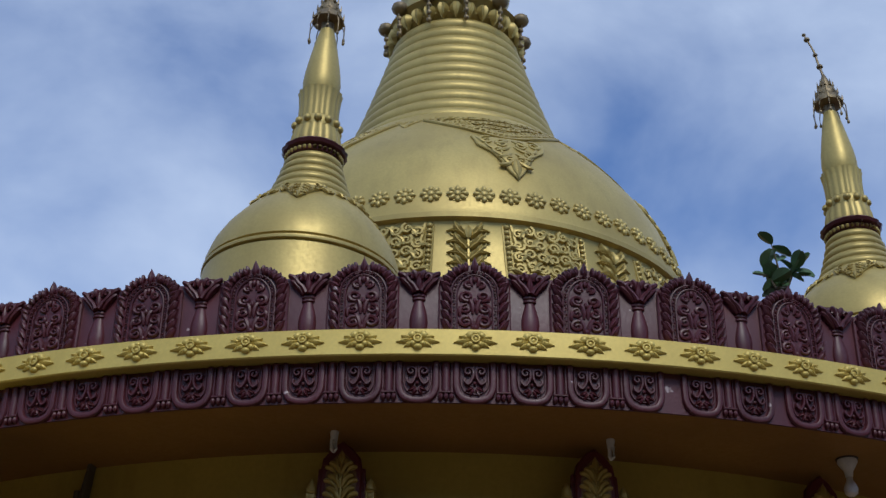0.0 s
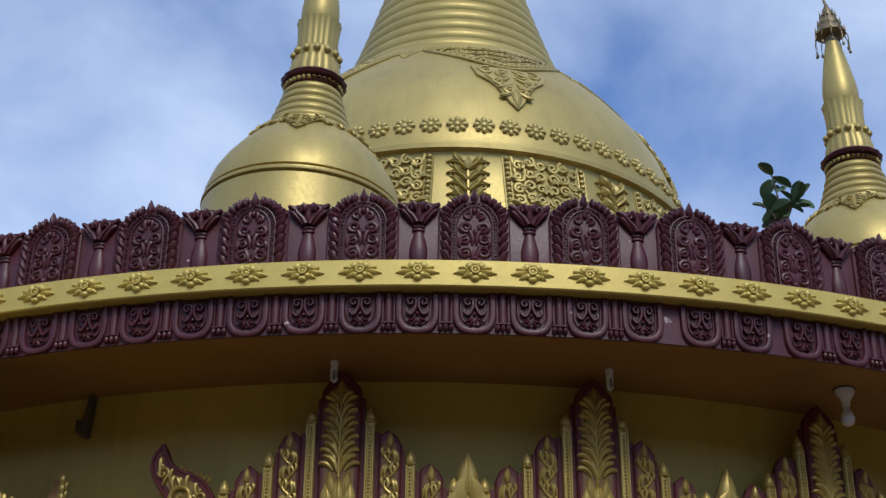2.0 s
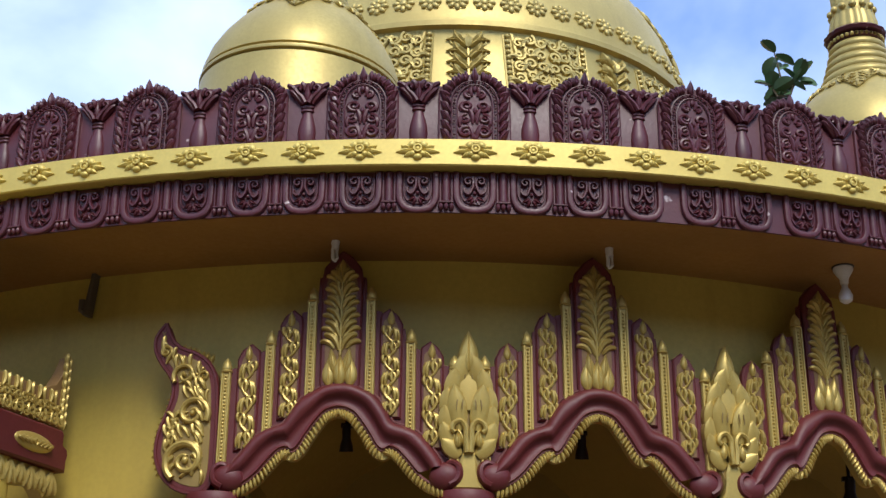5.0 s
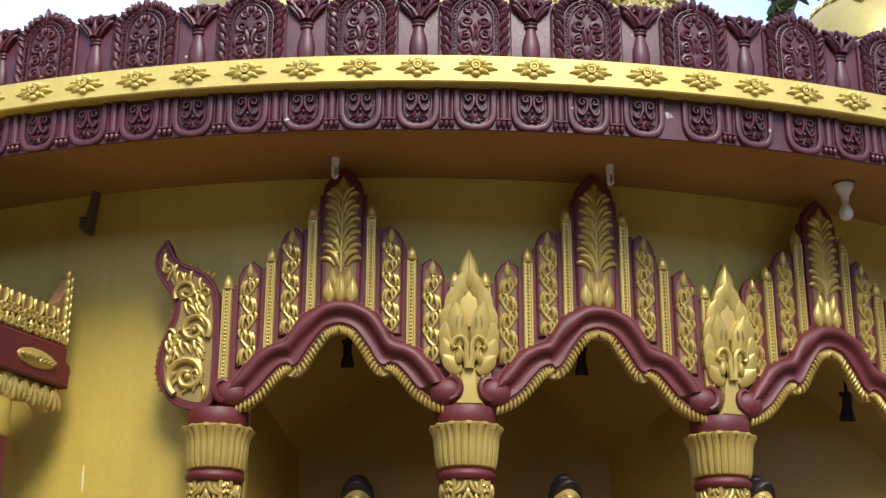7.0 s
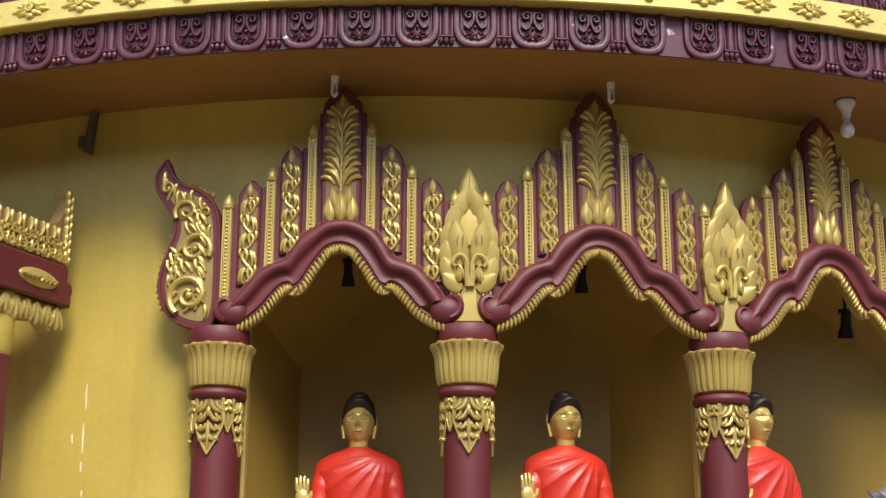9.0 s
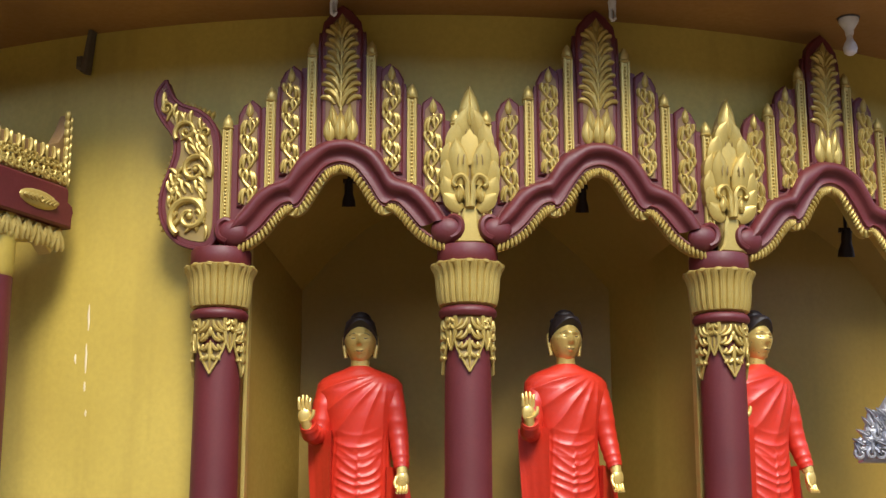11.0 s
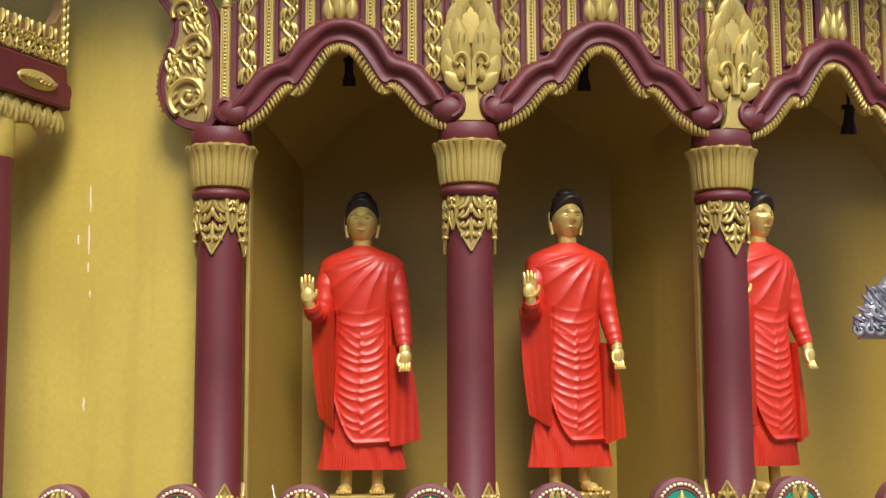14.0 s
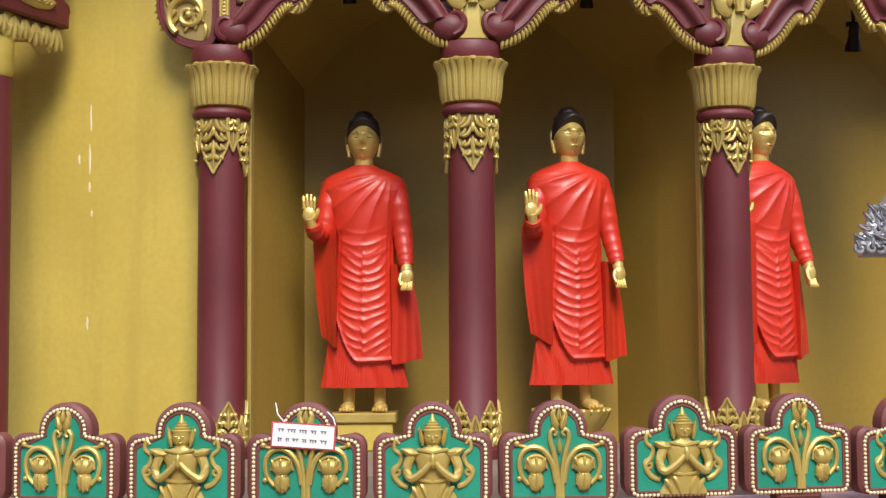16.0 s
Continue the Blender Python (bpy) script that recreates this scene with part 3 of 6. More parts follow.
jamb = tagged(part("trim_jamb", bm, GOLD), "thin gilt edge strip of the niche opening", "trim", "jamb strips", "structure")
jamb.matrix_basis = round_at(-8.72, 6.47, Z_TERRACE)
copy_thing(jamb, round_at(14.92, 6.47, Z_TERRACE))

# ---- arches with their crest of carved strips ----
OUTER = [(0, 3.975), (0.07, 3.968), (0.13, 3.946), (0.22, 3.894), (0.280, 3.812), (0.312, 3.752), (0.340, 3.730), (0.42, 3.702), (0.495, 3.656), (0.556, 3.576), (0.596, 3.520), (0.622, 3.470)]
INNER = [(0, 3.826), (0.05, 3.816), (0.100, 3.784), (0.172, 3.686), (0.220, 3.606), (0.246, 3.576), (0.268, 3.572), (0.290, 3.590), (0.340, 3.576), (0.398, 3.516), (0.466, 3.436), (0.544, 3.378), (0.640, 3.342)]


def both(half):
    return [(-x, z) for x, z in half[:0:-1]] + half


def strip_leaves(bm, x, z0, z1, w, y):
    """A running acanthus scroll up a narrow panel."""
    n = max(3, round((z1 - z0) / 0.105))
    d = (z1 - z0 - 0.05) / n
    stem = [(x + 0.62 * w * math.sin(math.pi * q / 6), z0 - 0.03 + d * q / 6) for q in range(6 * n + 1)]
    tube(bm, stem, lambda t: 0.0115 - 0.004 * t, 7, 1.5, y)
    for k in range(n):
        z = z0 - 0.03 + d * k
        s = 1 if k % 2 == 0 else -1          # the stem bulges to this side
        comma(bm, x + s * w * 0.30, z + d * 0.12, s * -22, d * 0.95, 0.0125, s * 85, 1.6, y)
        comma(bm, x - s * w * 0.55, z - d * 0.05, s * -4, d * 0.95, 0.0135, s * 40, 1.6, y)
        comma(bm, x - s * w * 0.95, z + d * 0.02, s * 4, d * 0.85, 0.0110, s * 34, 1.6, y)
        comma(bm, x + s * w * 0.75, z + d * 0.45, s * 24, d * 0.60, 0.0110, s * -70, 1.6, y)
        ball(bm, (x - s * w * 0.10, y - 0.006, z + d * 0.62), (0.011, 0.014, 0.011), 8, 5)
    lobe(bm, x, z1 - 0.075, 0, 0.095, 0.045, 0.02, y)


def strip_outline(x, z0, z1, w, lean=0):
    return [(x - w, z0), (x + w, z0), (x + w * 1.05, z1 - 0.10), (x + w * 0.8 + lean, z1 - 0.045), (x + lean, z1), (x - w * 0.8 + lean, z1 - 0.04), (x - w * 1.05, z1 - 0.10)]


def outer_z(x):
    x = abs(x)
    for (a, za), (b, zb) in zip(OUTER, OUTER[1:]):
        if a <= x <= b:
            return za + (zb - za) * (x - a) / (b - a)
    return OUTER[-1][1]


def build_arch():
    arch = thing("arch", "cusped maroon arch with gilt leaf fringe and tall carved crest", "arch", None, "arches over the niches")
    bm = bmesh.new()
    sky_line = [(0, 4.66), (0.14, 4.64), (0.15, 4.44), (0.24, 4.42), (0.25, 4.33), (0.38, 4.31), (0.39, 4.20), (0.47, 4.18), (0.49, 4.12), (0.69, 4.06), (0.69, 3.50)]
    low = [(x, z - 0.05) for x, z in OUTER[::-1]]
    prism(bm, mirror(sky_line + low), -0.012, 0.02)
    part("crest_back", bm, MAROON, arch, "flat maroon backing")
    bm = bmesh.new()
    o, i = curve(both(OUTER), 4), curve(both(INNER), 4)
    rows = []
    roll = ((0.0, -0.006), (0.03, -0.040), (0.10, -0.070), (0.20, -0.086), (0.32, -0.092), (0.44, -0.086), (0.52, -0.072), (0.56, -0.056), (0.66, -0.046), (0.78, -0.044), (0.88, -0.050), (0.95, -0.056), (1.0, -0.044))
    for t, yy in roll:
        rows.append([(a[0] * (1 - t) + b[0] * t, yy, a[1] * (1 - t) + b[1] * t) for a, b in zip(o, i)])
    rows[0:0] = [[(p[0], 0.03, p[1]) for p in o]]
    rows.append([(p[0], 0.03, p[1]) for p in i])
    grid(bm, rows)
    for s in (-1, 1):
        ball(bm, (s * 0.622, -0.034, 3.414), (0.092, 0.058, 0.082), 24, 14)
        tube(bm, [(s * x, z) for x, z in curve([(0.650, 3.365), (0.692, 3.392), (0.706, 3.432), (0.698, 3.470), (0.668, 3.492), (0.638, 3.484), (0.630, 3.462)], 5)], lambda t: 0.030 - 0.012 * t, 9, 1.9, -0.030)
    part("arch_band", bm, MAROON, arch, "rounded maroon arch band")
    bm = bmesh.new()
    tube(bm, [(x, z - 0.004) for x, z in i], 0.009, 6, 1.0, -0.034)
    tube(bm, [(x, z + 0.002) for x, z in o], 0.007, 6, 1.0, -0.026)
    part("arch_line", bm, ROSE, arch)
    bm = bmesh.new()
    path = [Vector(p) for p in curve(both([(x, z - 0.008) for x, z in INNER]), 8)]
    d = 0.0
    for p, q in zip(path, path[1:]):
        d += (q - p).length
        if d < 0.019:
            continue
        d = 0.0
        u = (q - p).normalized()
        nx, nz = u.y, -u.x
        tilt = Matrix.Rotation(math.atan2(nx, nz) + (0.45 if q.x < 0 else -0.45), 4, "Y")
        ball(bm, (q.x + nx * 0.028, -0.036, q.y + nz * 0.028), (0.0115, 0.022, 0.030), 8, 6, tilt)
    prism(bm, path_band(path, 0.046), -0.024, 0.02)
    part("leaf_fringe", bm, GOLD, arch, "gilt fringe of small leaves")
    for x, top in ((0.176, 4.582), (0.418, 4.312), (0.673, 4.145)):
        for s in (-1, 1):
            bm = bmesh.new()
            z0 = outer_z(x) - 0.03
            zt = top - 0.10
            box(bm, s * x - 0.029, s * x + 0.029, -0.034, 0.01, z0, zt, 0.006)
            for e in (-1, 1):
                tube(bm, [(s * x + e * 0.021, z0), (s * x + e * 0.021, zt)], 0.0075, 6, 1.0, -0.036)
            for k in range(int((zt - z0) / 0.022)):
                ball(bm, (s * x, -0.036, z0 + 0.012 + 0.022 * k), (0.0085, 0.010, 0.0085), 7, 4)
            lathe(bm, [(0.030, zt), (0.038, zt + 0.008), (0.030, zt + 0.02), (0.033, zt + 0.035), (0.024, zt + 0.065), (0.008, zt + 0.092), (0.001, top)], 14, (s * x, -0.012))
            part("beaded_pilaster", bm, GOLD, arch, "gilt pilaster strip with beads and bud finial")
    for x, top in ((0.298, 4.437), (0.542, 4.228)):
        for s in (-1, 1):
            z0 = outer_z(x) - 0.02
            bm = bmesh.new()
            prism(bm, strip_outline(s * x, z0, top, 0.066, s * -0.012), -0.03, 0.01, 0.01)
            strip = part("crest_strip", bm, MAROON, arch)
            bm = bmesh.new()
            ground = bmesh.new()
            prism(ground, strip_outline(s * x, z0 + 0.012, top - 0.045, 0.046, s * -0.008), -0.033, -0.028)
            # the dark plate stands for shade in the gaps of the leaf carving
            part("recess", ground, GAPSHADE, strip, "brown recess, darkened as if in shade")
            strip_leaves(bm, s * x, z0 + 0.05, top - 0.035, 0.051, -0.034)
            part("acanthus", bm, GOLD, strip, "gilt running leaf carving")
    bm = bmesh.new()
    prism(bm, [(-0.118, 3.94), (0.118, 3.94), (0.126, 4.62), (0.112, 4.70), (0.06, 4.765), (0.0, 4.808), (-0.06, 4.765), (-0.112, 4.70), (-0.126, 4.62)], -0.04, 0.01, 0.012)
    mid = part("centre_strip", bm, MAROON, arch)
    bm = bmesh.new()
    ground = bmesh.new()
    prism(ground, [(-0.09, 4.0), (0.09, 4.0), (0.092, 4.60), (0.06, 4.68), (0.0, 4.75), (-0.06, 4.68), (-0.092, 4.60)], -0.043, -0.038)
    part("recess", ground, GAPSHADE, mid, "brown recess, darkened as if in shade")
    y = -0.042
    tube(bm, [(0, 4.14), (0, 4.70)], 0.010, 7, 1.4, y)
    for s in (-1, 1):
        for k in range(6):
            z = 4.17 + 0.085 * k
            g = 1 - 0.06 * k
            comma(bm, s * 0.008, z, s * 12, 0.150 * g, 0.018, s * 95, 1.5, y)
            comma(bm, s * 0.036, z + 0.012, s * 34, 0.105 * g, 0.015, s * 95, 1.5, y)
            comma(bm, s * 0.018, z + 0.05, s * 8, 0.072 * g, 0.012, s * 50, 1.5, y)
        lobe(bm, s * 0.062, 3.955, s * 2, 0.17, 0.085, 0.024, y + 0.004)
        lobe(bm, s * 0.034, 4.03, s * 8, 0.16, 0.062, 0.030, y + 0.004)
    lobe(bm, 0, 3.955, 0, 0.19, 0.09, 0.036, y + 0.004)
    lobe(bm, 0, 4.66, 0, 0.09, 0.05, 0.024, y + 0.004)
    part("acanthus", bm, GOLD, mid, "gilt palm leaf carving")
    return arch


def path_band(path, w):
    """An outline of width w below a line."""
    low = []
    for k, p in enumerate(path):
        u = (path[min(k + 1, len(path) - 1)] - path[max(k - 1, 0)]).normalized()
        low.append((p.x + u.y * w, p.y - u.x * w))
    return [tuple(p) for p in path] + low[::-1]


arch = build_arch()
arch.matrix_basis = round_at(BAYS[0], R_BAY)
for phi in BAYS[1:]:
    copy_thing(arch, round_at(phi, R_BAY))


# ---- lotus buds above the columns ----
def build_bud():
    bud = thing("lotus_bud", "gilt carved lotus bud with overlapping leaves above the column", "ornament", None, "lotus buds")
    bm = bmesh.new()
    half = [(0, 4.284), (0.03, 4.21), (0.075, 4.12), (0.115, 4.0), (0.150, 3.87), (0.172, 3.74), (0.178, 3.64), (0.15, 3.55), (0.085, 3.49), (0.06, 3.43), (0.075, 3.36), (0.10, 3.335), (0, 3.335)]
    prism(bm, mirror([(x * 0.9, z) for x, z in half[:-1]]), -0.038, 0.01, 0.015)
    # darker gilt body paints the shadow lines between the bud's leaves
    part("bud_body", bm, SHADEGILT, bud, "gilt ground darkened for the shade between leaves")
    # overlapping leaves up both sides: x, z, lean, length, width
    for k, (x, z, an, ln, wd) in enumerate(((0.050, 3.530, 48, 0.140, 0.090), (0.092, 3.560, 20, 0.175, 0.092), (0.122, 3.645, 6, 0.180, 0.090), (0.126, 3.750, -1, 0.185, 0.090), (0.110, 3.860, -10, 0.190, 0.092), (0.066, 3.960, -16, 0.190, 0.096))):
        for s in (-1, 1):
            bm = bmesh.new()
            petal(bm, s * x, z, s * an, ln, wd, 0.016, -0.042, 0.026)
            part("border_leaf", bm, GOLD, bud)
    bm = bmesh.new()
    lobe(bm, 0, 4.035, 0, 0.250, 0.120, 0.034, -0.046)
    part("top_leaf", bm, GOLD, bud)
    bm = bmesh.new()
    petal(bm, 0, 3.80, 0, 0.310, 0.17, 0.018, -0.040, 0.0)
    part("middle_leaf", bm, GOLD, bud)
    for s in (-1, 1):
        bm = bmesh.new()
        petal(bm, s * 0.048, 3.675, s * 8, 0.275, 0.112, 0.030, -0.046, 0.034)
        heart = part("heart_leaf", bm, GOLD, bud)
        for q, z, ln, y in ((0.040, 3.79, 0.062, -0.101), (0.072, 3.79, 0.062, -0.098), (0.022, 3.985, 0.045, -0.058)):
            bm = bmesh.new()
            comma(bm, s * q, z, 0, ln, 0.0045, s * -16, 1.0, y)
            part("vein", bm, SHADEGILT, heart)
        bm = bmesh.new()
        tube(bm, [(s * x, z) for x, z in curve([(0.010, 3.545), (0.016, 3.62), (0.018, 3.69), (0.046, 3.730), (0.084, 3.716), (0.096, 3.680), (0.080, 3.662)], 5)], lambda t: 0.019 - 0.004 * t, 8, 1.6, -0.070)
        lobe(bm, s * 0.062, 3.575, s * -2, 0.105, 0.056, 0.030, -0.056)
        comma(bm, s * 0.030, 3.585, s * 6, 0.10, 0.008, s * 40, 1.3, -0.070)
        part("bud_scroll", bm, GOLD, bud, "gilt volute")
    bm = bmesh.new()
    prism(bm, mirror([(0, 3.585), (0.026, 3.572), (0.048, 3.50), (0.050, 3.44), (0.062, 3.385), (0.092, 3.337)]), -0.064, -0.02, 0.012)
    part("bud_stem", bm, GOLD, bud)
    return bud


bud = build_bud()
bud.matrix_basis = round_at(2.72, R_BAY + 0.03)
copy_thing(bud, round_at(16.25, R_BAY + 0.03))
copy_thing(bud, round_at(29.2, R_BAY + 0.03))

def inside(p, poly):
    c = False
    for (x0, z0), (x1, z1) in zip(poly, poly[1:] + poly[:1]):
        if (z0 > p[1]) != (z1 > p[1]) and p[0] < (x1 - x0) * (p[1] - z0) / (z1 - z0) + x0:
            c = not c
    return c


# flame-shaped end of the crest
flame = thing("flame_ornament", "flame-shaped maroon ornament with gilt scrollwork at the crest's end", "ornament")
OUT = [(-0.350, 4.378), (-0.305, 4.275), (-0.24, 4.215), (-0.15, 4.18), (-0.07, 4.12), (-0.020, 4.03), (0.0, 3.88), (0.008, 3.60), (0.0, 3.42), (-0.05, 3.345), (-0.13, 3.34), (-0.24, 3.38), (-0.32, 3.47), (-0.355, 3.58), (-0.345, 3.70), (-0.305, 3.82), (-0.275, 3.93), (-0.29, 4.03), (-0.355, 4.12), (-0.405, 4.21), (-0.405, 4.30)]
bm = bmesh.new()
ring = curve(OUT + OUT[:1], 3)[:-1]
prism(bm, ring, -0.05, 0.05, 0.012)
part("flame_plate", bm, MAROON, flame)
bm = bmesh.new()
tube(bm, ring + ring[:1], 0.013, 6, 1.0, -0.045)
part("flame_rim", bm, MAROON, flame)
bm = bmesh.new()
small = inset_poly(ring if area(ring) > 0 else ring[::-1], 0.036)
prism(bm, small, -0.054, -0.048, 0.003)
# the ground takes the darker gilt: groove shade put into colour
for f in bm.faces:
    f.material_index = 1
VOLUTES = ((-0.165, 3.530, 0.128, 235, -1, 1.45), (-0.140, 3.810, 0.100, 330, 1, 1.4), (-0.205, 4.045, 0.074, 215, -1, 1.3), (-0.335, 4.195, 0.040, 340, 1, 1.2), (-0.085, 4.035, 0.034, 220, -1, 1.2))
for cx, cz, r, a0, w, tr in VOLUTES:
    tube(bm, spiral(cx, cz, r, tr, a0, w, 40), lambda t: 0.006 + r * (0.13 - 0.07 * t), 8, 1.5, -0.058)
    ball(bm, (cx, -0.064, cz), (r * 0.17, 0.02, r * 0.17), 10, 6)
    for q, a1, turn in ((0.80, 40, 0.50), (0.60, 150, 0.42)):
        tube(bm, spiral(cx, cz, r * q, turn, a0 + w * a1, w, 18, 0.72), lambda t: 0.003 + r * 0.055 * math.sin(math.pi * (0.1 + 0.85 * t)), 7, 1.5, -0.057)
    for j in range(4):
        a = a0 + w * (190 + 38 * j)
        comma(bm, cx + r * 0.30 * math.cos(radians(a)), cz + r * 0.30 * math.sin(radians(a)), 90 - a - w * 35, r * 0.62, r * 0.080, -w * 60, 1.6, -0.057)
    for j in range(4):
        a = a0 + w * (8 + 30 * j)
        if not inside((cx + r * 1.5 * math.cos(radians(a + w * 20)), cz + r * 1.5 * math.sin(radians(a + w * 20))), small):
            continue
        comma(bm, cx + r * 1.02 * math.cos(radians(a)), cz + r * 1.02 * math.sin(radians(a)), 90 - a - w * 66, r * 0.85, max(0.009, r * 0.095), w * 58, 1.6, -0.056)
core = inset_poly(ring if area(ring) > 0 else ring[::-1], 0.058)
for i in range(10):
    for j in range(22):
        x, z = -0.39 + 0.043 * i + 0.021 * (j % 2), 3.37 + 0.047 * j
        if inside((x, z), core) and all(math.hypot(x - v[0], z - v[1]) > v[2] * 1.0 for v in VOLUTES):
            w = 1 if (i + j) % 2 else -1
            comma(bm, x, z - 0.03, 34 * math.sin(4.5 * z) - w * 6, 0.088, 0.0125, w * 55, 1.5, -0.056)
for j in range(8):
    comma(bm, -0.075, 3.50 + 0.065 * j, -20, 0.09, 0.016, -50, 1.5, -0.056)
    comma(bm, -0.30 + 0.012 * abs(j - 3), 3.46 + 0.045 * j, 20, 0.065, 0.015, 50, 1.5, -0.056)
comma(bm, -0.345, 4.17, -8, 0.13, 0.014, 20, 1.5, -0.056)
comma(bm, -0.33, 4.12, 20, 0.10, 0.012, 40, 1.5, -0.056)
part("flame_scroll", bm, [GOLD, SHADEGILT], flame, "gilt scrollwork on a ground darkened for groove shade")
bm = bmesh.new()
for j in range(14):
    t = j / 13
    k = 12 + t * 4
    p = Vector(OUT[int(k)]).lerp(Vector(OUT[min(int(k) + 1, 20)]), k - int(k))
    leaf(bm, p.x + 0.01, p.y, -115 + 40 * t, 0.045, 0.026, 0.02, -0.02)
part("flame_edge", bm, GOLD, flame, "gilt leaf edge")
bm = bmesh.new()
for j in range(7):
    leaf(bm, -0.24 + 0.03 * j, 4.20 - 0.012 * j, 20, 0.05, 0.026, 0.02, -0.02)
part("flame_edge", bm, GOLD, flame, "gilt leaf edge")
flame.matrix_basis = round_at(-9.95, R_BAY + 0.0)


# ---- stupas on the roof ----
def rings(r0, z0, r1, z1, n, bulge, power=0.85):
    """A tapering stack of rounded rings."""
    out = []
    for k in range(n):
        a, b = k / n, (k + 1) / n
        ra, rb = r0 + (r1 - r0) * a ** power, r0 + (r1 - r0) * b ** power
        za, zb = z0 + (z1 - z0) * a, z0 + (z1 - z0) * b
        for t in (0.02, 0.12, 0.3, 0.5, 0.7, 0.88):
            out.append((ra + (rb - ra) * t + bulge * math.sin(math.pi * t), za + (zb - za) * t))
    return out


def on_surface(bm, r, z, an, slope):
    """Lays flat work (facing -y) on a surface of revolution: slope is the lean back from upright, degrees."""
    m = Matrix.Rotation(radians(an), 4, "Z") @ Matrix.Translation((0, -r, z)) @ Matrix.Rotation(radians(-slope), 4, "X")
    bmesh.ops.transform(bm, matrix=m, verts=bm.verts)
    return bm


def drape(bm, prof, an):
    """Lays flat work (x along, z height, -y out) round a profile of radius against height, at the angle an."""
    zs = [z for r, z in prof][::-1]
    rs = [r for r, z in prof][::-1]
    if zs[0] > zs[-1]:
        zs, rs = zs[::-1], rs[::-1]
    for v in bm.verts:
        r = float(np.interp(v.co.z, zs, rs)) - v.co.y
        a = radians(an) + v.co.x / max(0.05, r)
        v.co.x, v.co.y = r * math.sin(a), -r * math.cos(a)


def mk_triangle(w, h):
    """A hanging leaf-shaped cartouche of scrolls."""
    bm = bmesh.new()
    prism(bm, mirror([(0, 0.0), (w * 0.5, 0.0), (w * 0.46, -h * 0.25), (w * 0.3, -h * 0.42), (w * 0.2, -h * 0.62), (w * 0.1, -h * 0.85), (0, -h)]), -h * 0.05, 0.03, h * 0.012)
    bmesh.ops.subdivide_edges(bm, edges=bm.edges[:], cuts=3, use_grid_fill=True)
    for s in (-1, 1):
        for cx, cz, r in ((0.32, -0.13, 0.12), (0.12, -0.2, 0.11), (0.2, -0.42, 0.10), (0.08, -0.62, 0.08)):
            tube(bm, [(s * x, z) for x, z in spiral(cx * w, cz * h, r * h, 1.3, 120, -1, 14)], lambda t: h * (0.032 - 0.012 * t), 6, 1.0, -h * 0.05)
        for k in range(4):
            comma(bm, s * w * 0.03, -h * (0.08 + 0.18 * k), s * 140, h * 0.26, h * 0.035, s * -70, 1.0, -h * 0.05)
            comma(bm, s * w * (0.44 - 0.09 * k), -h * (0.05 + 0.17 * k), s * 200, h * 0.2, h * 0.03, s * 60, 1.0, -h * 0.05)
    lobe(bm, 0, -h * 0.60, 180, h * 0.38, h * 0.16, h * 0.05, -h * 0.045)
    return bm


